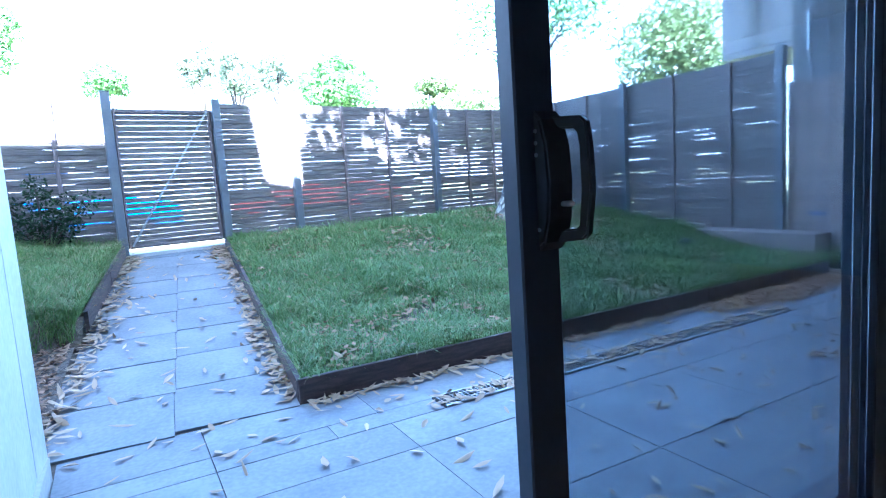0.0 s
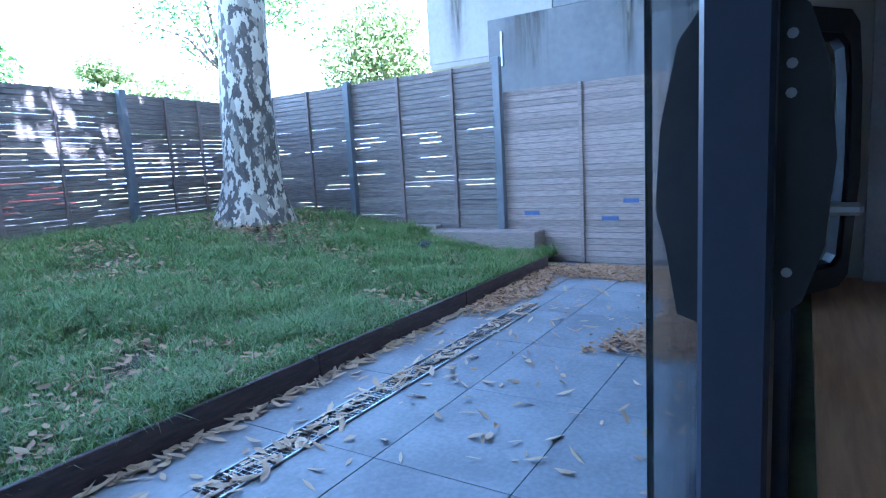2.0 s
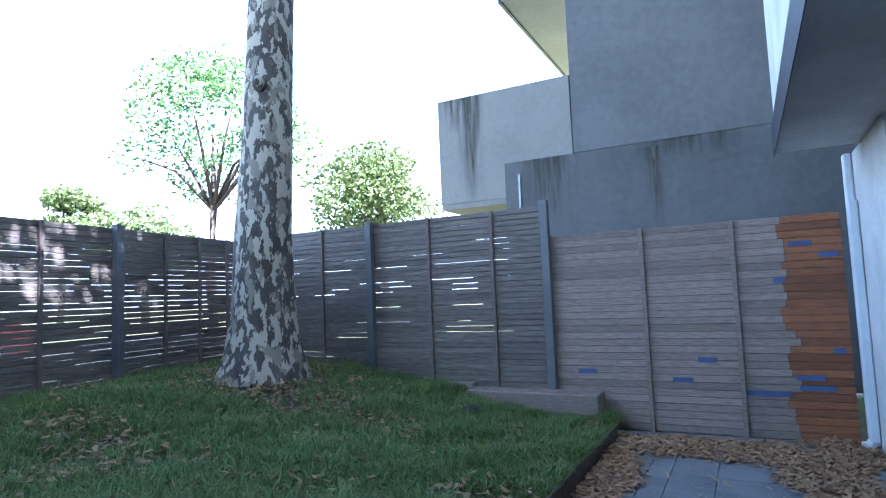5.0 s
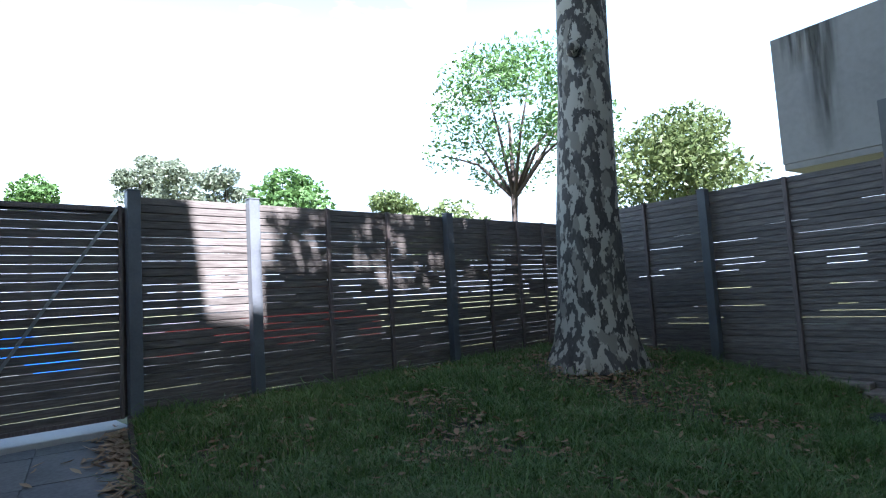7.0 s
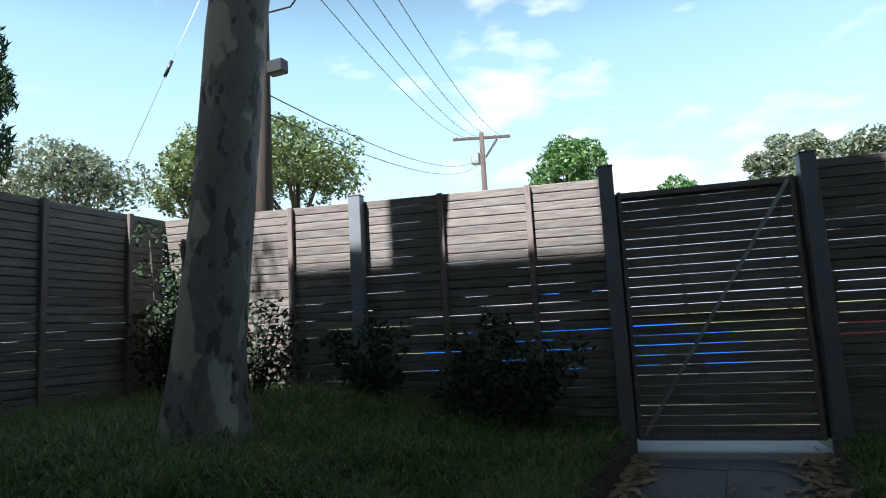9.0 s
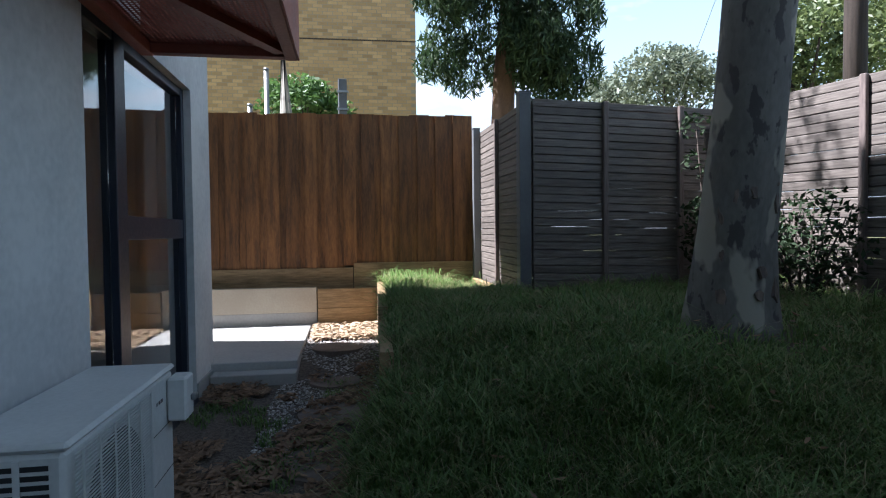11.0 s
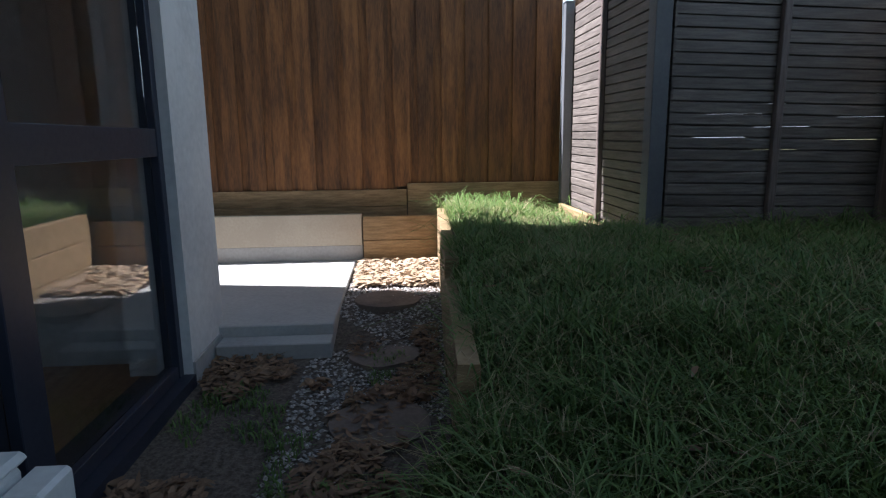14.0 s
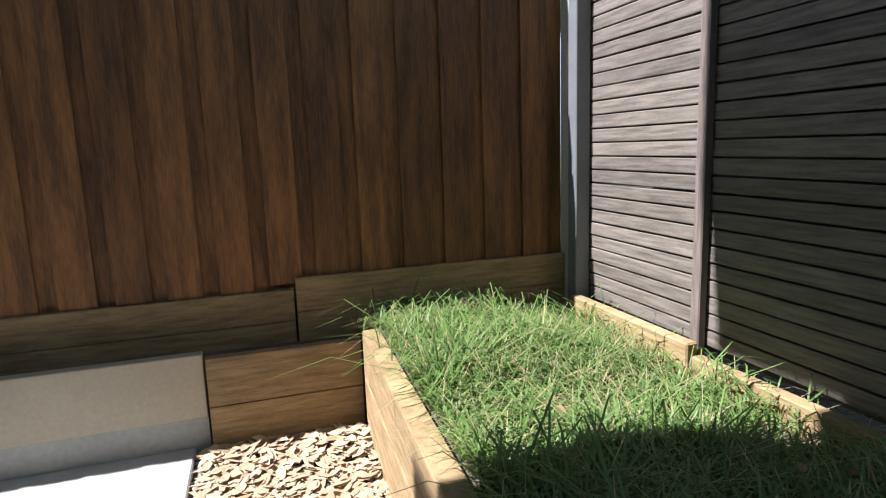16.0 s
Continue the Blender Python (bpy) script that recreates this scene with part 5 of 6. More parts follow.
# weeping gum over the dark fence
weep = thing("weeping_gum", "red-trunked gum with heavy hanging dark leaves beyond the fence", "tree")
b0 = EYE + Vector((-0.908, 0.366, 0)) * 10.5
part("trunk", tube([(b0.x, b0.y, 0.2), (b0.x + 0.05, b0.y, 2.0), (b0.x + 0.2, b0.y + 0.05, 4.2), (b0.x + 0.45, b0.y + 0.1, 5.6)], [0.26, 0.22, 0.19, 0.16], 16, 0.1), BARK_RED, weep)
fk = Vector((b0.x + 0.45, b0.y + 0.1, 5.5))
for tip, r in ((away((-0.80, 0.40, 0.55), 11.5), 0.13), (away((-0.84, 0.30, 0.6), 11), 0.15), (away((-0.80, 0.48, 0.40), 10.5), 0.07), (away((-0.93, 0.28, 0.36), 10.5), 0.07)):
    part("limb", tube([fk, fk.lerp(tip, 0.5) + Vector((0, 0, 0.25)), tip], [r, r * 0.8, r * 0.4], 10, 0.1), BARK_RED, weep)
cc, rr = [], []
rg = random.Random(40)
for k in range(44):
    w = (-0.885 + rg.uniform(-0.05, 0.09), 0.36 + rg.uniform(-0.12, 0.12), 0.38 + rg.uniform(-0.13, 0.16))
    cc.append(away(w, 10.3 + rg.uniform(-0.7, 0.7)))
    rr.append(rg.uniform(0.22, 0.52))
v, q = leaf_cards(np.random.default_rng(40), cc, rr, 24000, 0.19, 0.034, 1.3, 1.15)
raw_np("crown", v, q, EUCALYPT, weep)

# brick flats beyond the paling fence
flats = thing("brick_flats", "cream brick block of flats beyond the paling fence", "building", pose(-13.2, 7.75, 0, 0, 0, -6))
boxed("wall", MORTAR, flats, -9, -22, 0.0, 0.0, 0.0, 9.0)
v, f = [], []
rows_n = 92
for r in range(14, rows_n):
    z = r * 0.086
    y = -(0.12 if r % 2 else 0.0)
    while y > -11.0:
        y0, y1 = y - 0.235, y - 0.008
        if y1 <= 0:
            k = len(v)
            v += [(0.006, y0, z), (0.006, y1, z), (0.006, y1, z + 0.074), (0.006, y0, z + 0.074), (0, y0, z), (0, y1, z), (0, y1, z + 0.074), (0, y0, z + 0.074)]
            f += [(k, k + 1, k + 2, k + 3), (k + 4, k + 5, k + 1, k), (k + 3, k + 2, k + 6, k + 7)]
        y -= 0.243
BRICKS = material("cream_bricks", (0.50, 0.33, 0.16), (0.42, 0.27, 0.13), scale=0.6, rough=0.85, vary=0.22, fine=25, island=True)
raw("bricks", v, f, BRICKS, flats)["kind"] = "stuff"
boxed("string_course", POLE_WOOD, flats, 0.007, -11, 2.95, 0.02, 0.0, 2.98)
boxed("string_course", POLE_WOOD, flats, 0.007, -11, 6.35, 0.02, 0.0, 6.38)
lampb = boxed("flood_lamp", CAR_DARK, flats, 0.006, -1.62, 3.2, 0.2, -1.38, 3.34, 0.02, "small dark flood lamp")
boxed("louvre", POLE_WOOD, flats, 0.007, -9.6, 2.6, 0.05, -6.4, 3.4)
for w, dist, top in (((-0.975, 0.005, 0.2), 8.6, 3.85), ((-0.972, -0.02, 0.2), 8.4, 3.3)):
    p = away(w, dist)
    ob = thing("steel_post", "thin galvanised post behind the paling fence", "post")
    part("pole", tube([(p.x, p.y, 0.2), (p.x, p.y, top)], [0.035, 0.035], 10), STEEL, ob)
    part("cap", tube([(p.x, p.y, top), (p.x, p.y, top + 0.03)], [0.045, 0.03], 10), STEEL, ob)
p = away((-0.955, 0.125, 0.2), 8.6)
ob = thing("steel_post", "square steel post with brackets behind the paling fence", "post")
boxed("pole", POST_STEEL, ob, p.x - 0.06, p.y - 0.06, 0.2, p.x + 0.06, p.y + 0.06, 3.75, 0.006)
for z in (3.3, 3.55):
    boxed("bracket", STEEL, ob, p.x + 0.06, p.y - 0.08, z, p.x + 0.09, p.y + 0.08, z + 0.03)
p = away((-0.968, 0.02, 0.2), 9.6)
part("trunk", tube([(p.x, p.y, 0.2), (p.x, p.y + 0.1, 3.0), (p.x, p.y, 5.5)], [0.16, 0.14, 0.1], 12, 0.1), BARK_GUM, thing("pale_tree", "pale bare gum trunk before the brick flats", "tree"))

# power poles and wires
def cable(parent, a, b, sag, r=0.012, n=14):
    a, b = Vector(a), Vector(b)
    pts = [a.lerp(b, k / n) - Vector((0, 0, sag * 4 * (k / n) * (1 - k / n))) for k in range(n + 1)]
    return part("wire", tube(pts, [r] * (n + 1), 5), INSULATOR, parent)


near_base = Vector((-4.04, 11.18, 1.5))
np_ = thing("power_pole", "dark timber power pole just beyond the fence with a street light", "power pole")
part("pole", tube([(near_base.x, near_base.y, 0.2), (near_base.x, near_base.y, 9.6)], [0.13, 0.1], 16, 0.04), POLE_WOOD, np_)
boxed("crossarm", POLE_WOOD, np_, near_base.x - 0.9, near_base.y - 0.05, 8.6, near_base.x + 0.9, near_base.y + 0.05, 8.7)
lamp_at = Vector((near_base.x + 0.35, near_base.y - 0.1, 5.25))
boxed("junction_box", CAR_DARK, np_, lamp_at.x - 0.14, lamp_at.y - 0.08, lamp_at.z - 0.1, lamp_at.x + 0.14, lamp_at.y + 0.08, lamp_at.z + 0.1, 0.02, "dark junction box", m=pose(0, 0, 0))
pts = [near_base + Vector((0.1, 0, 5.6)), near_base + Vector((0.9, -0.1, 5.5)), near_base + Vector((1.05, -0.1, 5.0)), near_base + Vector((0.6, -0.1, 4.6)), near_base + Vector((0.12, -0.05, 4.65))]
part("cable_loop", tube(pts, [0.014] * 5, 6), INSULATOR, np_, "hanging cable loop")
far_top = away((-0.288, 0.908, 0.302), 42)
fp = thing("power_pole", "distant timber power pole with crossarm and insulators", "power pole")
part("pole", tube([(far_top.x, far_top.y, 0.3), (far_top.x, far_top.y, far_top.z + 0.2)], [0.24, 0.17], 12), POLE_WOOD, fp)
boxed("crossarm", POLE_WOOD, fp, -2.0, -0.08, far_top.z - 0.25, 2.0, 0.08, far_top.z - 0.08, m=Matrix.Translation((far_top.x, far_top.y, 0)) @ pose(0, 0, 0, 0, 0, 20))
boxed("brace", POLE_WOOD, fp, -0.06, -0.06, 0, 0.06, 0.06, 1.5, m=Matrix.Translation((far_top.x + 0.2, far_top.y, far_top.z - 1.6)) @ pose(0, 0, 0, 0, 38, 0))
boxed("transformer", STEEL, fp, far_top.x - 0.8, far_top.y - 0.3, far_top.z - 2.0, far_top.x - 0.2, far_top.y + 0.3, far_top.z - 1.2, 0.05)
for k in range(5):
    x = -1.8 + 0.9 * k
    part("insulator", tube([(far_top.x + x * 0.94, far_top.y + x * 0.34, far_top.z - 0.08), (far_top.x + x * 0.94, far_top.y + x * 0.34, far_top.z + 0.15)], [0.07, 0.05], 8), PLASTIC, fp)
lines = thing("power_lines", "black overhead wires between the power poles", "wires")
for k in range(4):
    x = -0.8 + 0.53 * k
    cable(lines, (near_base.x + x, near_base.y, 8.75), (far_top.x + 1.5 * x, far_top.y + 0.5 * x, far_top.z), 0.8)
cable(lines, (near_base.x, near_base.y, 5.0), (far_top.x, far_top.y, far_top.z - 1.5), 0.9, 0.01)
cable(lines, (near_base.x, near_base.y, 4.7), (far_top.x, far_top.y, far_top.z - 1.9), 0.9, 0.01)
stay = thing("stay_wire", "steel stay wire with a dark insulator", "wire")
sa = near_base + Vector((0, 0, 7.0))
sb = away((-0.80, 0.60, 0.12), 9.2)
part("wire", tube([sa, sb], [0.004, 0.004], 6), STEEL, stay)
mid = sa.lerp(sb, 0.52)
part("insulator", tube([mid, sa.lerp(sb, 0.56)], [0.025, 0.025], 8), CAR_DARK, stay)


# parked cars behind the fence
def car(label, paint, m):
    ob = thing("parked_car", label, "car", m)
    bm = bmesh.new()
    prof = [(-2.1, 0.35), (-2.12, 0.75), (-1.95, 0.92), (-1.2, 0.98), (1.0, 0.98), (1.95, 0.85), (2.1, 0.7), (2.1, 0.35)]
    for s in (-1, 1):
        bm.faces.new([bm.verts.new((x, 0.86 * s, z)) for x, z in (prof if s < 0 else prof[::-1])])
    vs = list(bm.verts)
    n = len(prof)
    for i in range(n):
        bm.faces.new((vs[i], vs[2 * n - 1 - i], vs[2 * n - 1 - (i + 1) % n], vs[(i + 1) % n]))
    bmesh.ops.recalc_face_normals(bm, faces=bm.faces)
    bmesh.ops.bevel(bm, geom=list(bm.edges), offset=0.05, segments=2, affect="EDGES")
    part("body", bm, paint, ob)
    bm = bmesh.new()
    a = [bm.verts.new(p) for p in ((-1.75, -0.8, 0.97), (1.1, -0.8, 0.97), (1.1, 0.8, 0.97), (-1.75, 0.8, 0.97))]
    b = [bm.verts.new(p) for p in ((-1.3, -0.62, 1.42), (0.35, -0.62, 1.42), (0.35, 0.62, 1.42), (-1.3, 0.62, 1.42))]
    bm.faces.new(b)
    for i in range(4):
        bm.faces.new((a[i], a[(i + 1) % 4], b[(i + 1) % 4], b[i]))
    part("glasshouse", bm, CAR_DARK, ob, "dark car glass")
    boxed("roof", paint, ob, -1.3, -0.62, 1.421, 0.35, 0.62, 1.45, 0.012)
    for x in (-1.3, 1.3):
        for s in (-1, 1):
            w = part("wheel", tube([(x, s * 0.7, 0.31), (x, s * 0.9, 0.31)], [0.31, 0.31], 20), CAR_DARK, ob)
            part("rim", tube([(x, s * 0.89, 0.31), (x, s * 0.91, 0.31)], [0.19, 0.18], 14), STEEL, w)
    return ob


car("bright blue parked car behind the slat fence", CAR_BLUE, pose(-0.2, 13.4, 0.41, 0, 0, 7.3))
car("red parked car behind the slat fence", CAR_RED, pose(5.0, 14.6, 0.41, 0, 0, 187.3))


# shrubs along the street fence
def shrub(label, x, y, z, half, tall, seed, count=900, leaf=0.06):
    ob = thing("shrub", label, "shrub", group="shrubs along the fence")
    rg = random.Random(seed)
    cc, rr = [], []
    for k in range(9):
        a = rg.uniform(0, 6.28)
        tip = Vector((x + math.cos(a) * half * rg.uniform(0.2, 0.9), y + math.sin(a) * half * 0.45 * rg.uniform(0.2, 0.9), z + tall * rg.uniform(0.35, 0.95)))
        part("stem", tube([(x, y, z - 0.05), Vector((x, y, z)).lerp(tip, 0.5) + Vector((0, 0, 0.05)), tip], [0.012, 0.008, 0.004], 6), POLE_WOOD, ob)
        for f in (0.55, 0.8, 1.0):
            cc.append(Vector((x, y, z)).lerp(tip, f))
            rr.append(half * 0.3)
    v, q = leaf_cards(np.random.default_rng(seed), cc, rr, count, leaf, leaf * 0.45, 0.1)
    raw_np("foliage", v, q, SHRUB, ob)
    return ob


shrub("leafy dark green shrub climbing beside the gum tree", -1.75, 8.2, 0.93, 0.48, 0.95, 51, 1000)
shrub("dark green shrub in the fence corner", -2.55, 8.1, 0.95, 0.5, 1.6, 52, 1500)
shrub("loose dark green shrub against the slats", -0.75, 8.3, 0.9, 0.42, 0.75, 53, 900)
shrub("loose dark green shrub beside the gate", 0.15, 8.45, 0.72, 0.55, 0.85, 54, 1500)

# grass
def blades(name, label, spots, rng, tall, mat, lean=0.5, width=0.0029):
    """Bent blades of grass, three quads each, rooted at the spots (n, 3)."""
    n = len(spots)
    a = rng.uniform(0, 2 * np.pi, n)
    out = np.stack([np.cos(a), np.sin(a), np.zeros(n)], 1)
    side = np.stack([-np.sin(a), np.cos(a), np.zeros(n)], 1)
    tuft = np.array([0.82 + 0.5 * clumpy(p[0] * 2.1, p[1] * 2.1, 17) for p in spots])
    h = (tall * np.clip(tuft, 0.35, 1.6) * rng.uniform(0.45, 1.25, n))[:, None]
    b = (lean * rng.uniform(0.2, 1.6, n))[:, None] * h
    w = (width * rng.uniform(0.7, 1.3, n))[:, None]
    up = np.array([0, 0, 1.0])
    p0 = spots - up * 0.01
    p1 = spots + up * h * 0.5 + out * b * 0.25
    p2 = spots + up * h * 0.85 + out * b * 0.7
    p3 = spots + up * h * np.clip(1.0 - 0.25 * lean, 0.5, 1) + out * b * 1.15
    v = np.stack([p0 - side * w, p0 + side * w, p1 - side * w, p1 + side * w, p2 - side * w * 0.7, p2 + side * w * 0.7, p3 - side * w * 0.12, p3 + side * w * 0.12], 1).reshape(-1, 3)
    k = np.arange(n)[:, None] * 8
    q = np.concatenate([k + np.array([0, 1, 3, 2]), k + np.array([2, 3, 5, 4]), k + np.array([4, 5, 7, 6])])
    return tagged(raw_np(name, v, q, mat), label, "grass", kind="stuff")


def clumpy(x, y, s):
    return noise.noise((x * 1.1, y * 1.1, s)) + 0.6 * noise.noise((x * 3.1, y * 3.1, s + 9))


rng = np.random.default_rng(3)
spots, dry = [], []
while len(spots) < 150000:
    x, y = rng.uniform(1.74, XR - 0.06), rng.uniform(4.18, 9.7)
    if y > front(x) - 0.02 or x < path_x(y, 1) + 0.035:
        continue
    d = math.hypot(x - px, y - py)
    near = 1.0 if y < 6.4 else 0.7
    if d < 0.5 or rng.random() > near * (0.64 + 0.75 * clumpy(x, y, 1)) * smooth(0.4, 1.7, d) + 0.05:
        continue
    spots.append((x, y, lawn_z(x, y)))
    if rng.random() < 0.09:
        dry.append((x, y, lawn_z(x, y)))
blades("lawn_grass", "long uneven green grass with thin patches", np.array(spots), rng, 0.115, GRASS, 0.75)
blades("long_grass", "taller arching blades and tufts in the lawn", np.array([p for p in spots if rng.random() < 0.16 * (0.2 + max(0, clumpy(p[0] * 1.7, p[1] * 1.7, 8)) * 2)]), rng, 0.19, GRASS, 1.35)
blades("dry_grass", "dry straw-coloured blades among the lawn", np.array(dry), rng, 0.13, GRASS_DRY, 1.3, 0.0016)
spots, dry = [], []
while len(spots) < 140000:
    u, v = rng.uniform(-4.95, 0.9), rng.uniform(0.95, 5.2)
    e = edge_v(u)
    if v < e - 0.2 or (u < -1.5 and v < e + (0.03 if u < -3.0 else -0.04)):
        continue
    p = LEFT @ Vector((u, v, 0))
    if p.y > front(p.x) - 0.02 or p.x > path_x(p.y, 0) - 0.04 or (u < -3.04 and v > 2.4):
        continue
    if u < -3.2 and v > 2.0 and rng.random() < smooth(2.0, 2.3, v) * 0.85:
        continue
    d = math.hypot(p.x - gx, p.y - gy)
    if d < 0.22 or rng.random() > (0.72 + 0.7 * clumpy(u, v, 4)) * smooth(0.2, 0.9, d) * (1.0 if v < 3.6 else 0.7) + 0.05:
        continue
    k = min(1, max(0, (e - v) / 0.24))
    spots.append((p.x, p.y, left_z(u, e) * (1 - k) + (bed_z(u, v) - 0.02) * k if v < e else left_z(u, v)))
    if rng.random() < 0.13:
        dry.append(spots[-1])
blades("lawn_grass", "thick long grass of the raised side lawn", np.array(spots), rng, 0.11, GRASS, 0.8)
blades("long_grass", "taller arching blades in the side lawn", np.array([p for p in spots if rng.random() < 0.16 * (0.2 + max(0, clumpy(p[0] * 1.7, p[1] * 1.7, 9)) * 2)]), rng, 0.19, GRASS, 1.35)
blades("dry_grass", "pale seed stalks in the side lawn", np.array(dry), rng, 0.15, GRASS_DRY, 1.4, 0.0013)
wisps = []
for k in range(260):
    u, v = rng.uniform(-4.93, -4.1), rng.uniform(1.3, 2.35)
    if v < 1.75 or u < -4.6:
        p = LEFT @ Vector((u, v, 0))
        wisps.append((p.x, p.y, left_z(u, v)))
blades("grass_wisps", "long arching grass blades along the paling fence", np.array(wisps), rng, 0.2, GRASS, 1.1)
weed = []
for k in range(9000):
    u, v = rng.uniform(-2.9, 0.0), rng.uniform(0.03, edge_v(-1) - 0.16)
    if clumpy(u * 1.5, v * 2, 12) > 0.22:
        p = LEFT @ Vector((u, v, 0))
        weed.append((p.x, p.y, bed_z(u, v)))
blades("weeds", "low weeds in the gravel bed", np.array(weed), rng, 0.05, GRASS, 0.9)


# leaf litter
def litter(name, label, spots, rng, length, width, mat, curl=0.35, lift=0.012):
    """Curled dry leaves lying at random on the ground: six-sided outline folded along the rib."""
    n = len(spots)
    a = rng.uniform(0, 2 * np.pi, n)
    t = rng.normal(0, 0.22, (n, 2))
    f = np.stack([np.cos(a), np.sin(a), t[:, 0]], 1)
    s = np.stack([-np.sin(a), np.cos(a), t[:, 1]], 1)
    up = np.array([0, 0, 1.0])
    ln = (length * rng.uniform(0.5, 1.3, n))[:, None]
    wd = (width * rng.uniform(0.5, 1.3, n))[:, None]
    c = spots + up * (lift * rng.uniform(0.3, 1.5, n))[:, None]
    lift_tip = up * (curl * rng.uniform(0.0, 1.0, n))[:, None] * ln * 0.5
    lift_side = up * (curl * rng.uniform(0.2, 1.2, n))[:, None] * wd
    tail, tip = c - f * ln / 2 + lift_tip, c + f * ln / 2 + lift_tip * 0.6
    l1, l2 = c - f * ln * 0.15 + s * wd / 2 + lift_side, c + f * ln * 0.2 + s * wd * 0.42 + lift_side * 0.7
    r1, r2 = c - f * ln * 0.15 - s * wd / 2 + lift_side, c + f * ln * 0.2 - s * wd * 0.42 + lift_side * 0.7
    v = np.stack([tail, l1, l2, tip, r2, r1], 1).reshape(-1, 3)
    k = np.arange(n)[:, None] * 6
    q = np.concatenate([k + np.array([0, 3, 2, 1]), k + np.array([0, 5, 4, 3])])
    return tagged(raw_np(name, v, q, mat), label, "leaf litter", kind="stuff")


def pile_z(x, y):
    """Thickness of the drift of leaves on the patio."""
    a = 1.2 - abs((y - (2.3 + 0.12 * math.sin(3 * x))) / 0.42)          # along the glass
    a = min(a, (x - 4.5) / 0.7) if x < 5.3 else a
    b = 1.2 - math.hypot((x - 7.35) / 0.55, (y - 3.2) / 1.5)            # along the side fence
    c = 1.15 - math.hypot((x - 6.15) / 1.15, (y - 3.98) / 0.3)          # at the lawn's corner
    d = 1.0 - math.hypot((x - 6.9) / 0.9, (y - 4.15) / 0.35)
    return max(0.0, a, b, c, d) + 0.35 * noise.noise((x * 2.2, y * 2.2, 3))


spots = []
while len(spots) < 10500:
    x, y = rng.uniform(3.4, XR - 0.06), rng.uniform(1.95, 4.5)
    if y > 4.15 and x < 7.5:
        continue
    k = pile_z(x, y)
    if rng.random() < smooth(0.2, 0.75, k) or rng.random() < 0.004:
        spots.append((x, y, 0.002 + rng.uniform(0, 0.05) * min(1, max(0, k - 0.3))))
litter("leaf_drift", "thick drifts of dry brown leaves on the patio", np.array(spots), rng, 0.06, 0.023, DRY_PATIO, 0.6)
spots = []
for k in range(260):
    x, y = rng.uniform(0.5, 6.5), rng.uniform(2.0, 4.15)
    spots.append((x, y, 0.003))
for k in range(190):
    spots.append((rng.uniform(2.3, 5.8), rng.normal(3.64, 0.05), 0.012))
for k in range(420):
    x = rng.uniform(1.75, 7.4)
    spots.append((x, 4.14 - abs(rng.normal(0, 0.05)), 0.004))
for k in range(900):
    y = rng.uniform(4.2, 8.7)
    s = rng.random() < 0.55
    x = path_x(y, 1) - abs(rng.normal(0, 0.07)) if s else path_x(y, 0) + abs(rng.normal(0, 0.09))
    spots.append((x, y, path_z(y) + 0.005))
for k in range(90):
    y = rng.uniform(4.2, 8.5)
    spots.append((rng.uniform(path_x(y, 0), path_x(y, 1)), y, path_z(y) + 0.004))
for k in range(500):
    y = rng.normal(8.45, 0.25)
    if y < 8.85:
        spots.append((path_x(y, 1) - abs(rng.normal(0, 0.1)) if rng.random() < 0.6 else path_x(y, 0) + abs(rng.normal(0, 0.08)), y, path_z(y) + 0.01))
litter("fallen_leaves", "single long dry leaves on paving and grate", np.array(spots), rng, 0.11, 0.03, DRY_PALE, 0.3, 0.006)
spots = []
while len(spots) < 4200:
    x, y = rng.uniform(1.9, XR - 0.1), rng.uniform(4.25, 9.5)
    if y > front(x) - 0.1:
        continue
    d = math.hypot(x - px, y - py)
    c1_ = clumpy(x, y, 1)
    if rng.random() < 0.10 + 0.4 * (c1_ < -0.3) + 0.6 * math.exp(-(d / 0.9) ** 2) + 0.25 * (y < 4.5):
        spots.append((x, y, lawn_z(x, y) + rng.uniform(0.01, 0.07)))
litter("lawn_leaves", "dry leaves lying in the lawn", np.array(spots), rng, 0.075, 0.034, DRY, 0.4)
spots = []
for k in range(1500):
    u, v = rng.uniform(-4.5, 0.8), rng.uniform(1.2, 4.6)
    if v < edge_v(u):
        continue
    p = LEFT @ Vector((u, v, 0))
    d = math.hypot(p.x - gx, p.y - gy)
    if p.y < front(p.x) - 0.1 and rng.random() < 0.18 + 0.7 * math.exp(-(d / 0.7) ** 2):
        spots.append((p.x, p.y, left_z(u, v) + rng.uniform(0.02, 0.09)))
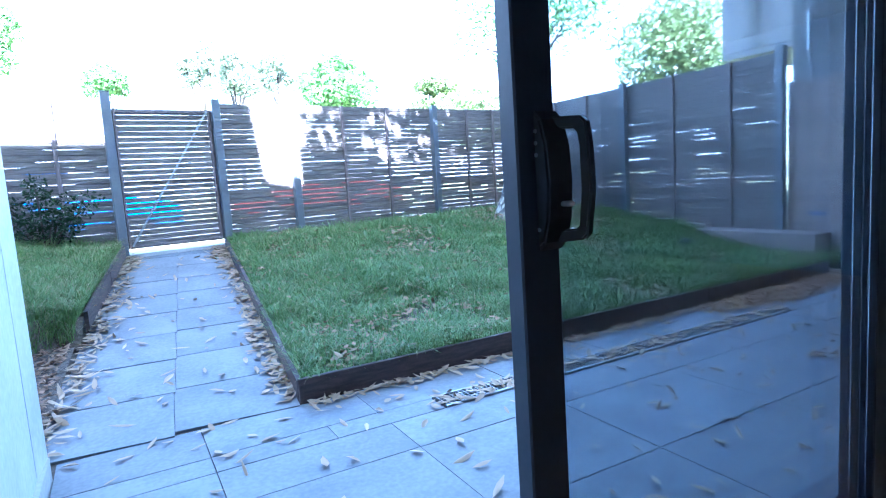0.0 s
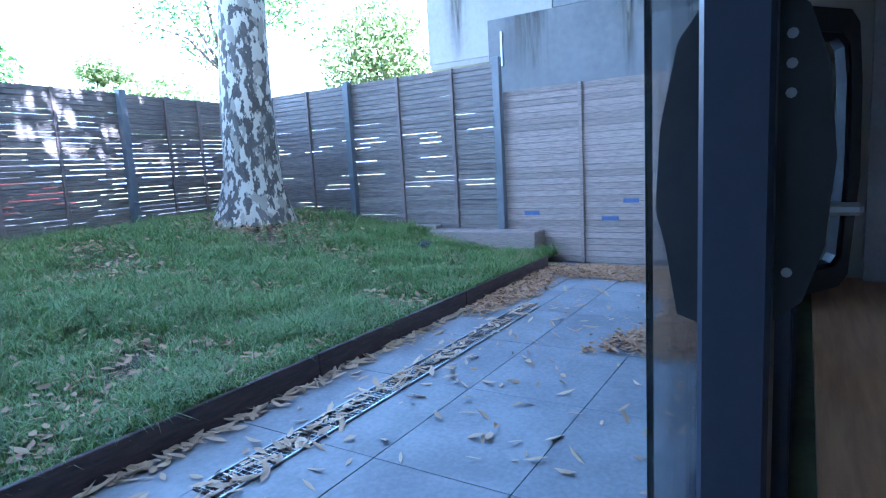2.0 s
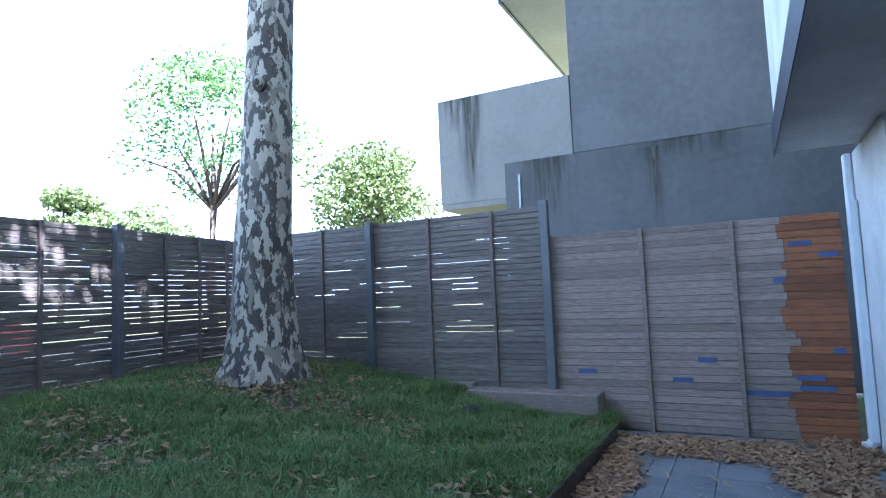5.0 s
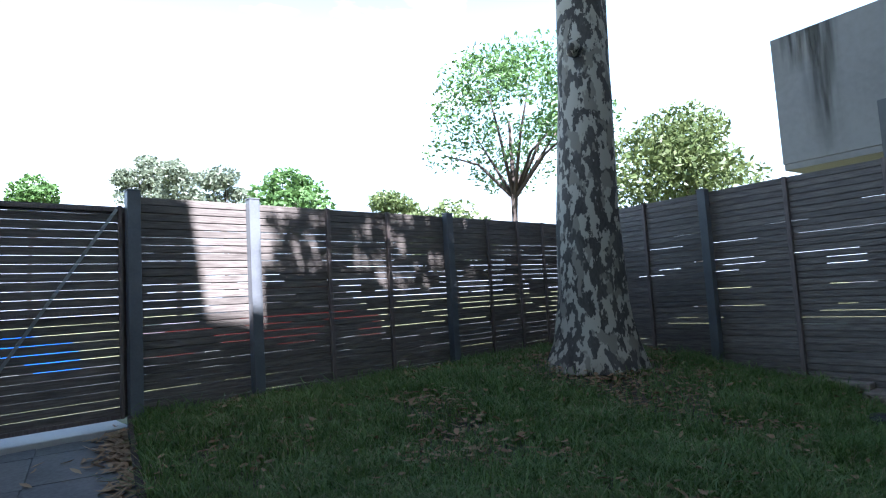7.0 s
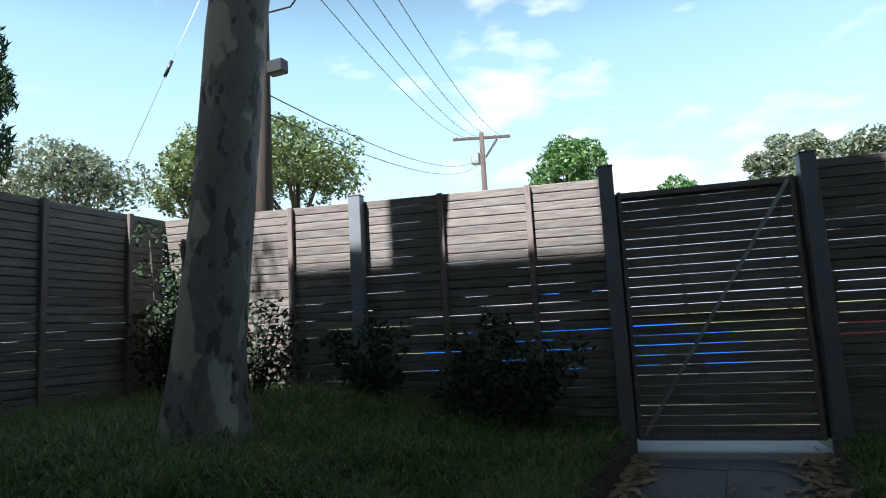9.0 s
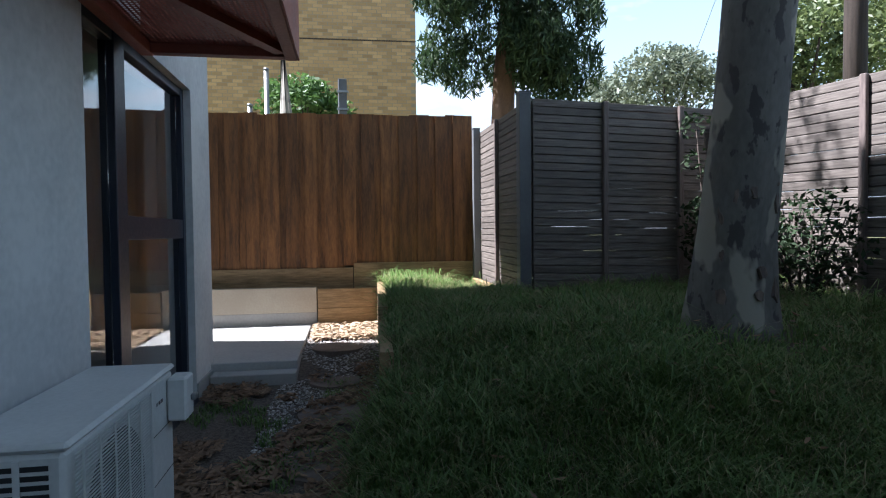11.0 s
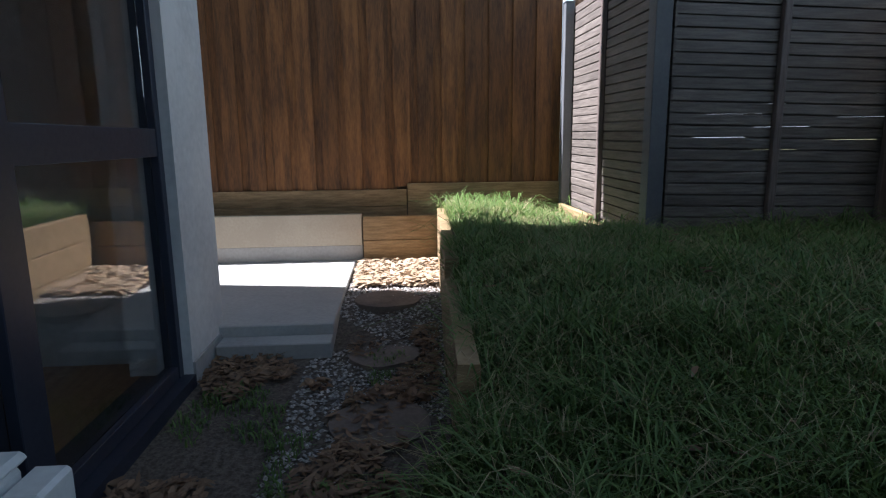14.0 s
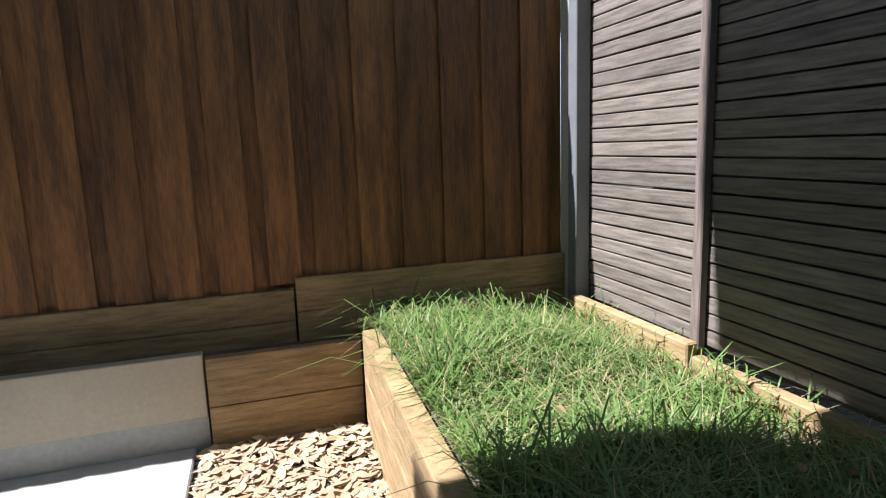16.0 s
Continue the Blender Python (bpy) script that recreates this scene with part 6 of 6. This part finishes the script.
for k in range(13000):
    u = rng.uniform(-3.2, 0.32)
    v = rng.uniform(0.02, edge_v(u) - 0.1)
    on_stone = any((u - a) ** 2 + (v - b) ** 2 < (r * 0.95) ** 2 for a, b, r in STONES)
    if clumpy(u, v, 20) + 0.45 * smooth(-2.2, -0.6, u) - 0.2 * abs(v - 0.3) > -0.12 and (not on_stone or rng.random() < 0.22):
        p = LEFT @ Vector((u, v, 0))
        spots.append((p.x, p.y, bed_z(u, v) + rng.uniform(0.0, 0.02)))
litter("bed_leaves", "brown dry leaves over the gravel bed", np.array(spots), rng, 0.06, 0.019, DRY_BED, 0.45)
spots = []
for k in range(1500):
    p = LEFT @ Vector((rng.uniform(-4.75, -3.9), rng.uniform(0.66, 1.3), 0))
    spots.append((p.x, p.y, 0.575 + rng.uniform(0, 0.03)))
litter("chips", "pale bark chips and leaves beside the slab", np.array(spots), rng, 0.07, 0.03, DRY_PALE, 0.3)

# gravel stones
n = 9000
u = rng.uniform(-4.8, -0.6, n)
v = rng.uniform(0.5, 1.32, n)
keep = np.array([clumpy(a * 1.3, b * 1.3, 31) > -0.25 + 0.45 * smooth(-2.4, -0.9, a) and b < edge_v(a) - 0.06 for a, b in zip(u, v)])
u, v = u[keep], v[keep]
n = len(u)
r = rng.uniform(0.006, 0.014, n)
c = np.array([LEFT @ Vector((a, b, bed_z(a, b) + 0.004)) for a, b in zip(u, v)])
d = np.array([(1, 0, 0), (0, 1, 0), (-1, 0, 0), (0, -1, 0), (0, 0, 0.7), (0, 0, -0.7)], float)
vv = (c[:, None, :] + d[None] * (r[:, None, None] * rng.uniform(0.6, 1.3, (n, 6, 1)))).reshape(-1, 3)
k = np.arange(n)[:, None] * 6
qq = np.concatenate([k + np.array(t) for t in ((0, 1, 4, 4), (1, 2, 4, 4), (2, 3, 4, 4), (3, 0, 4, 4))])
tri = qq[:, :3]
me = bpy.data.meshes.new("gravel")
me.from_pydata(vv.tolist(), [], tri.tolist())
me.materials.append(GRAVEL)
tagged(new("gravel", me), "pale crushed gravel between house and lawn", "gravel", kind="stuff")
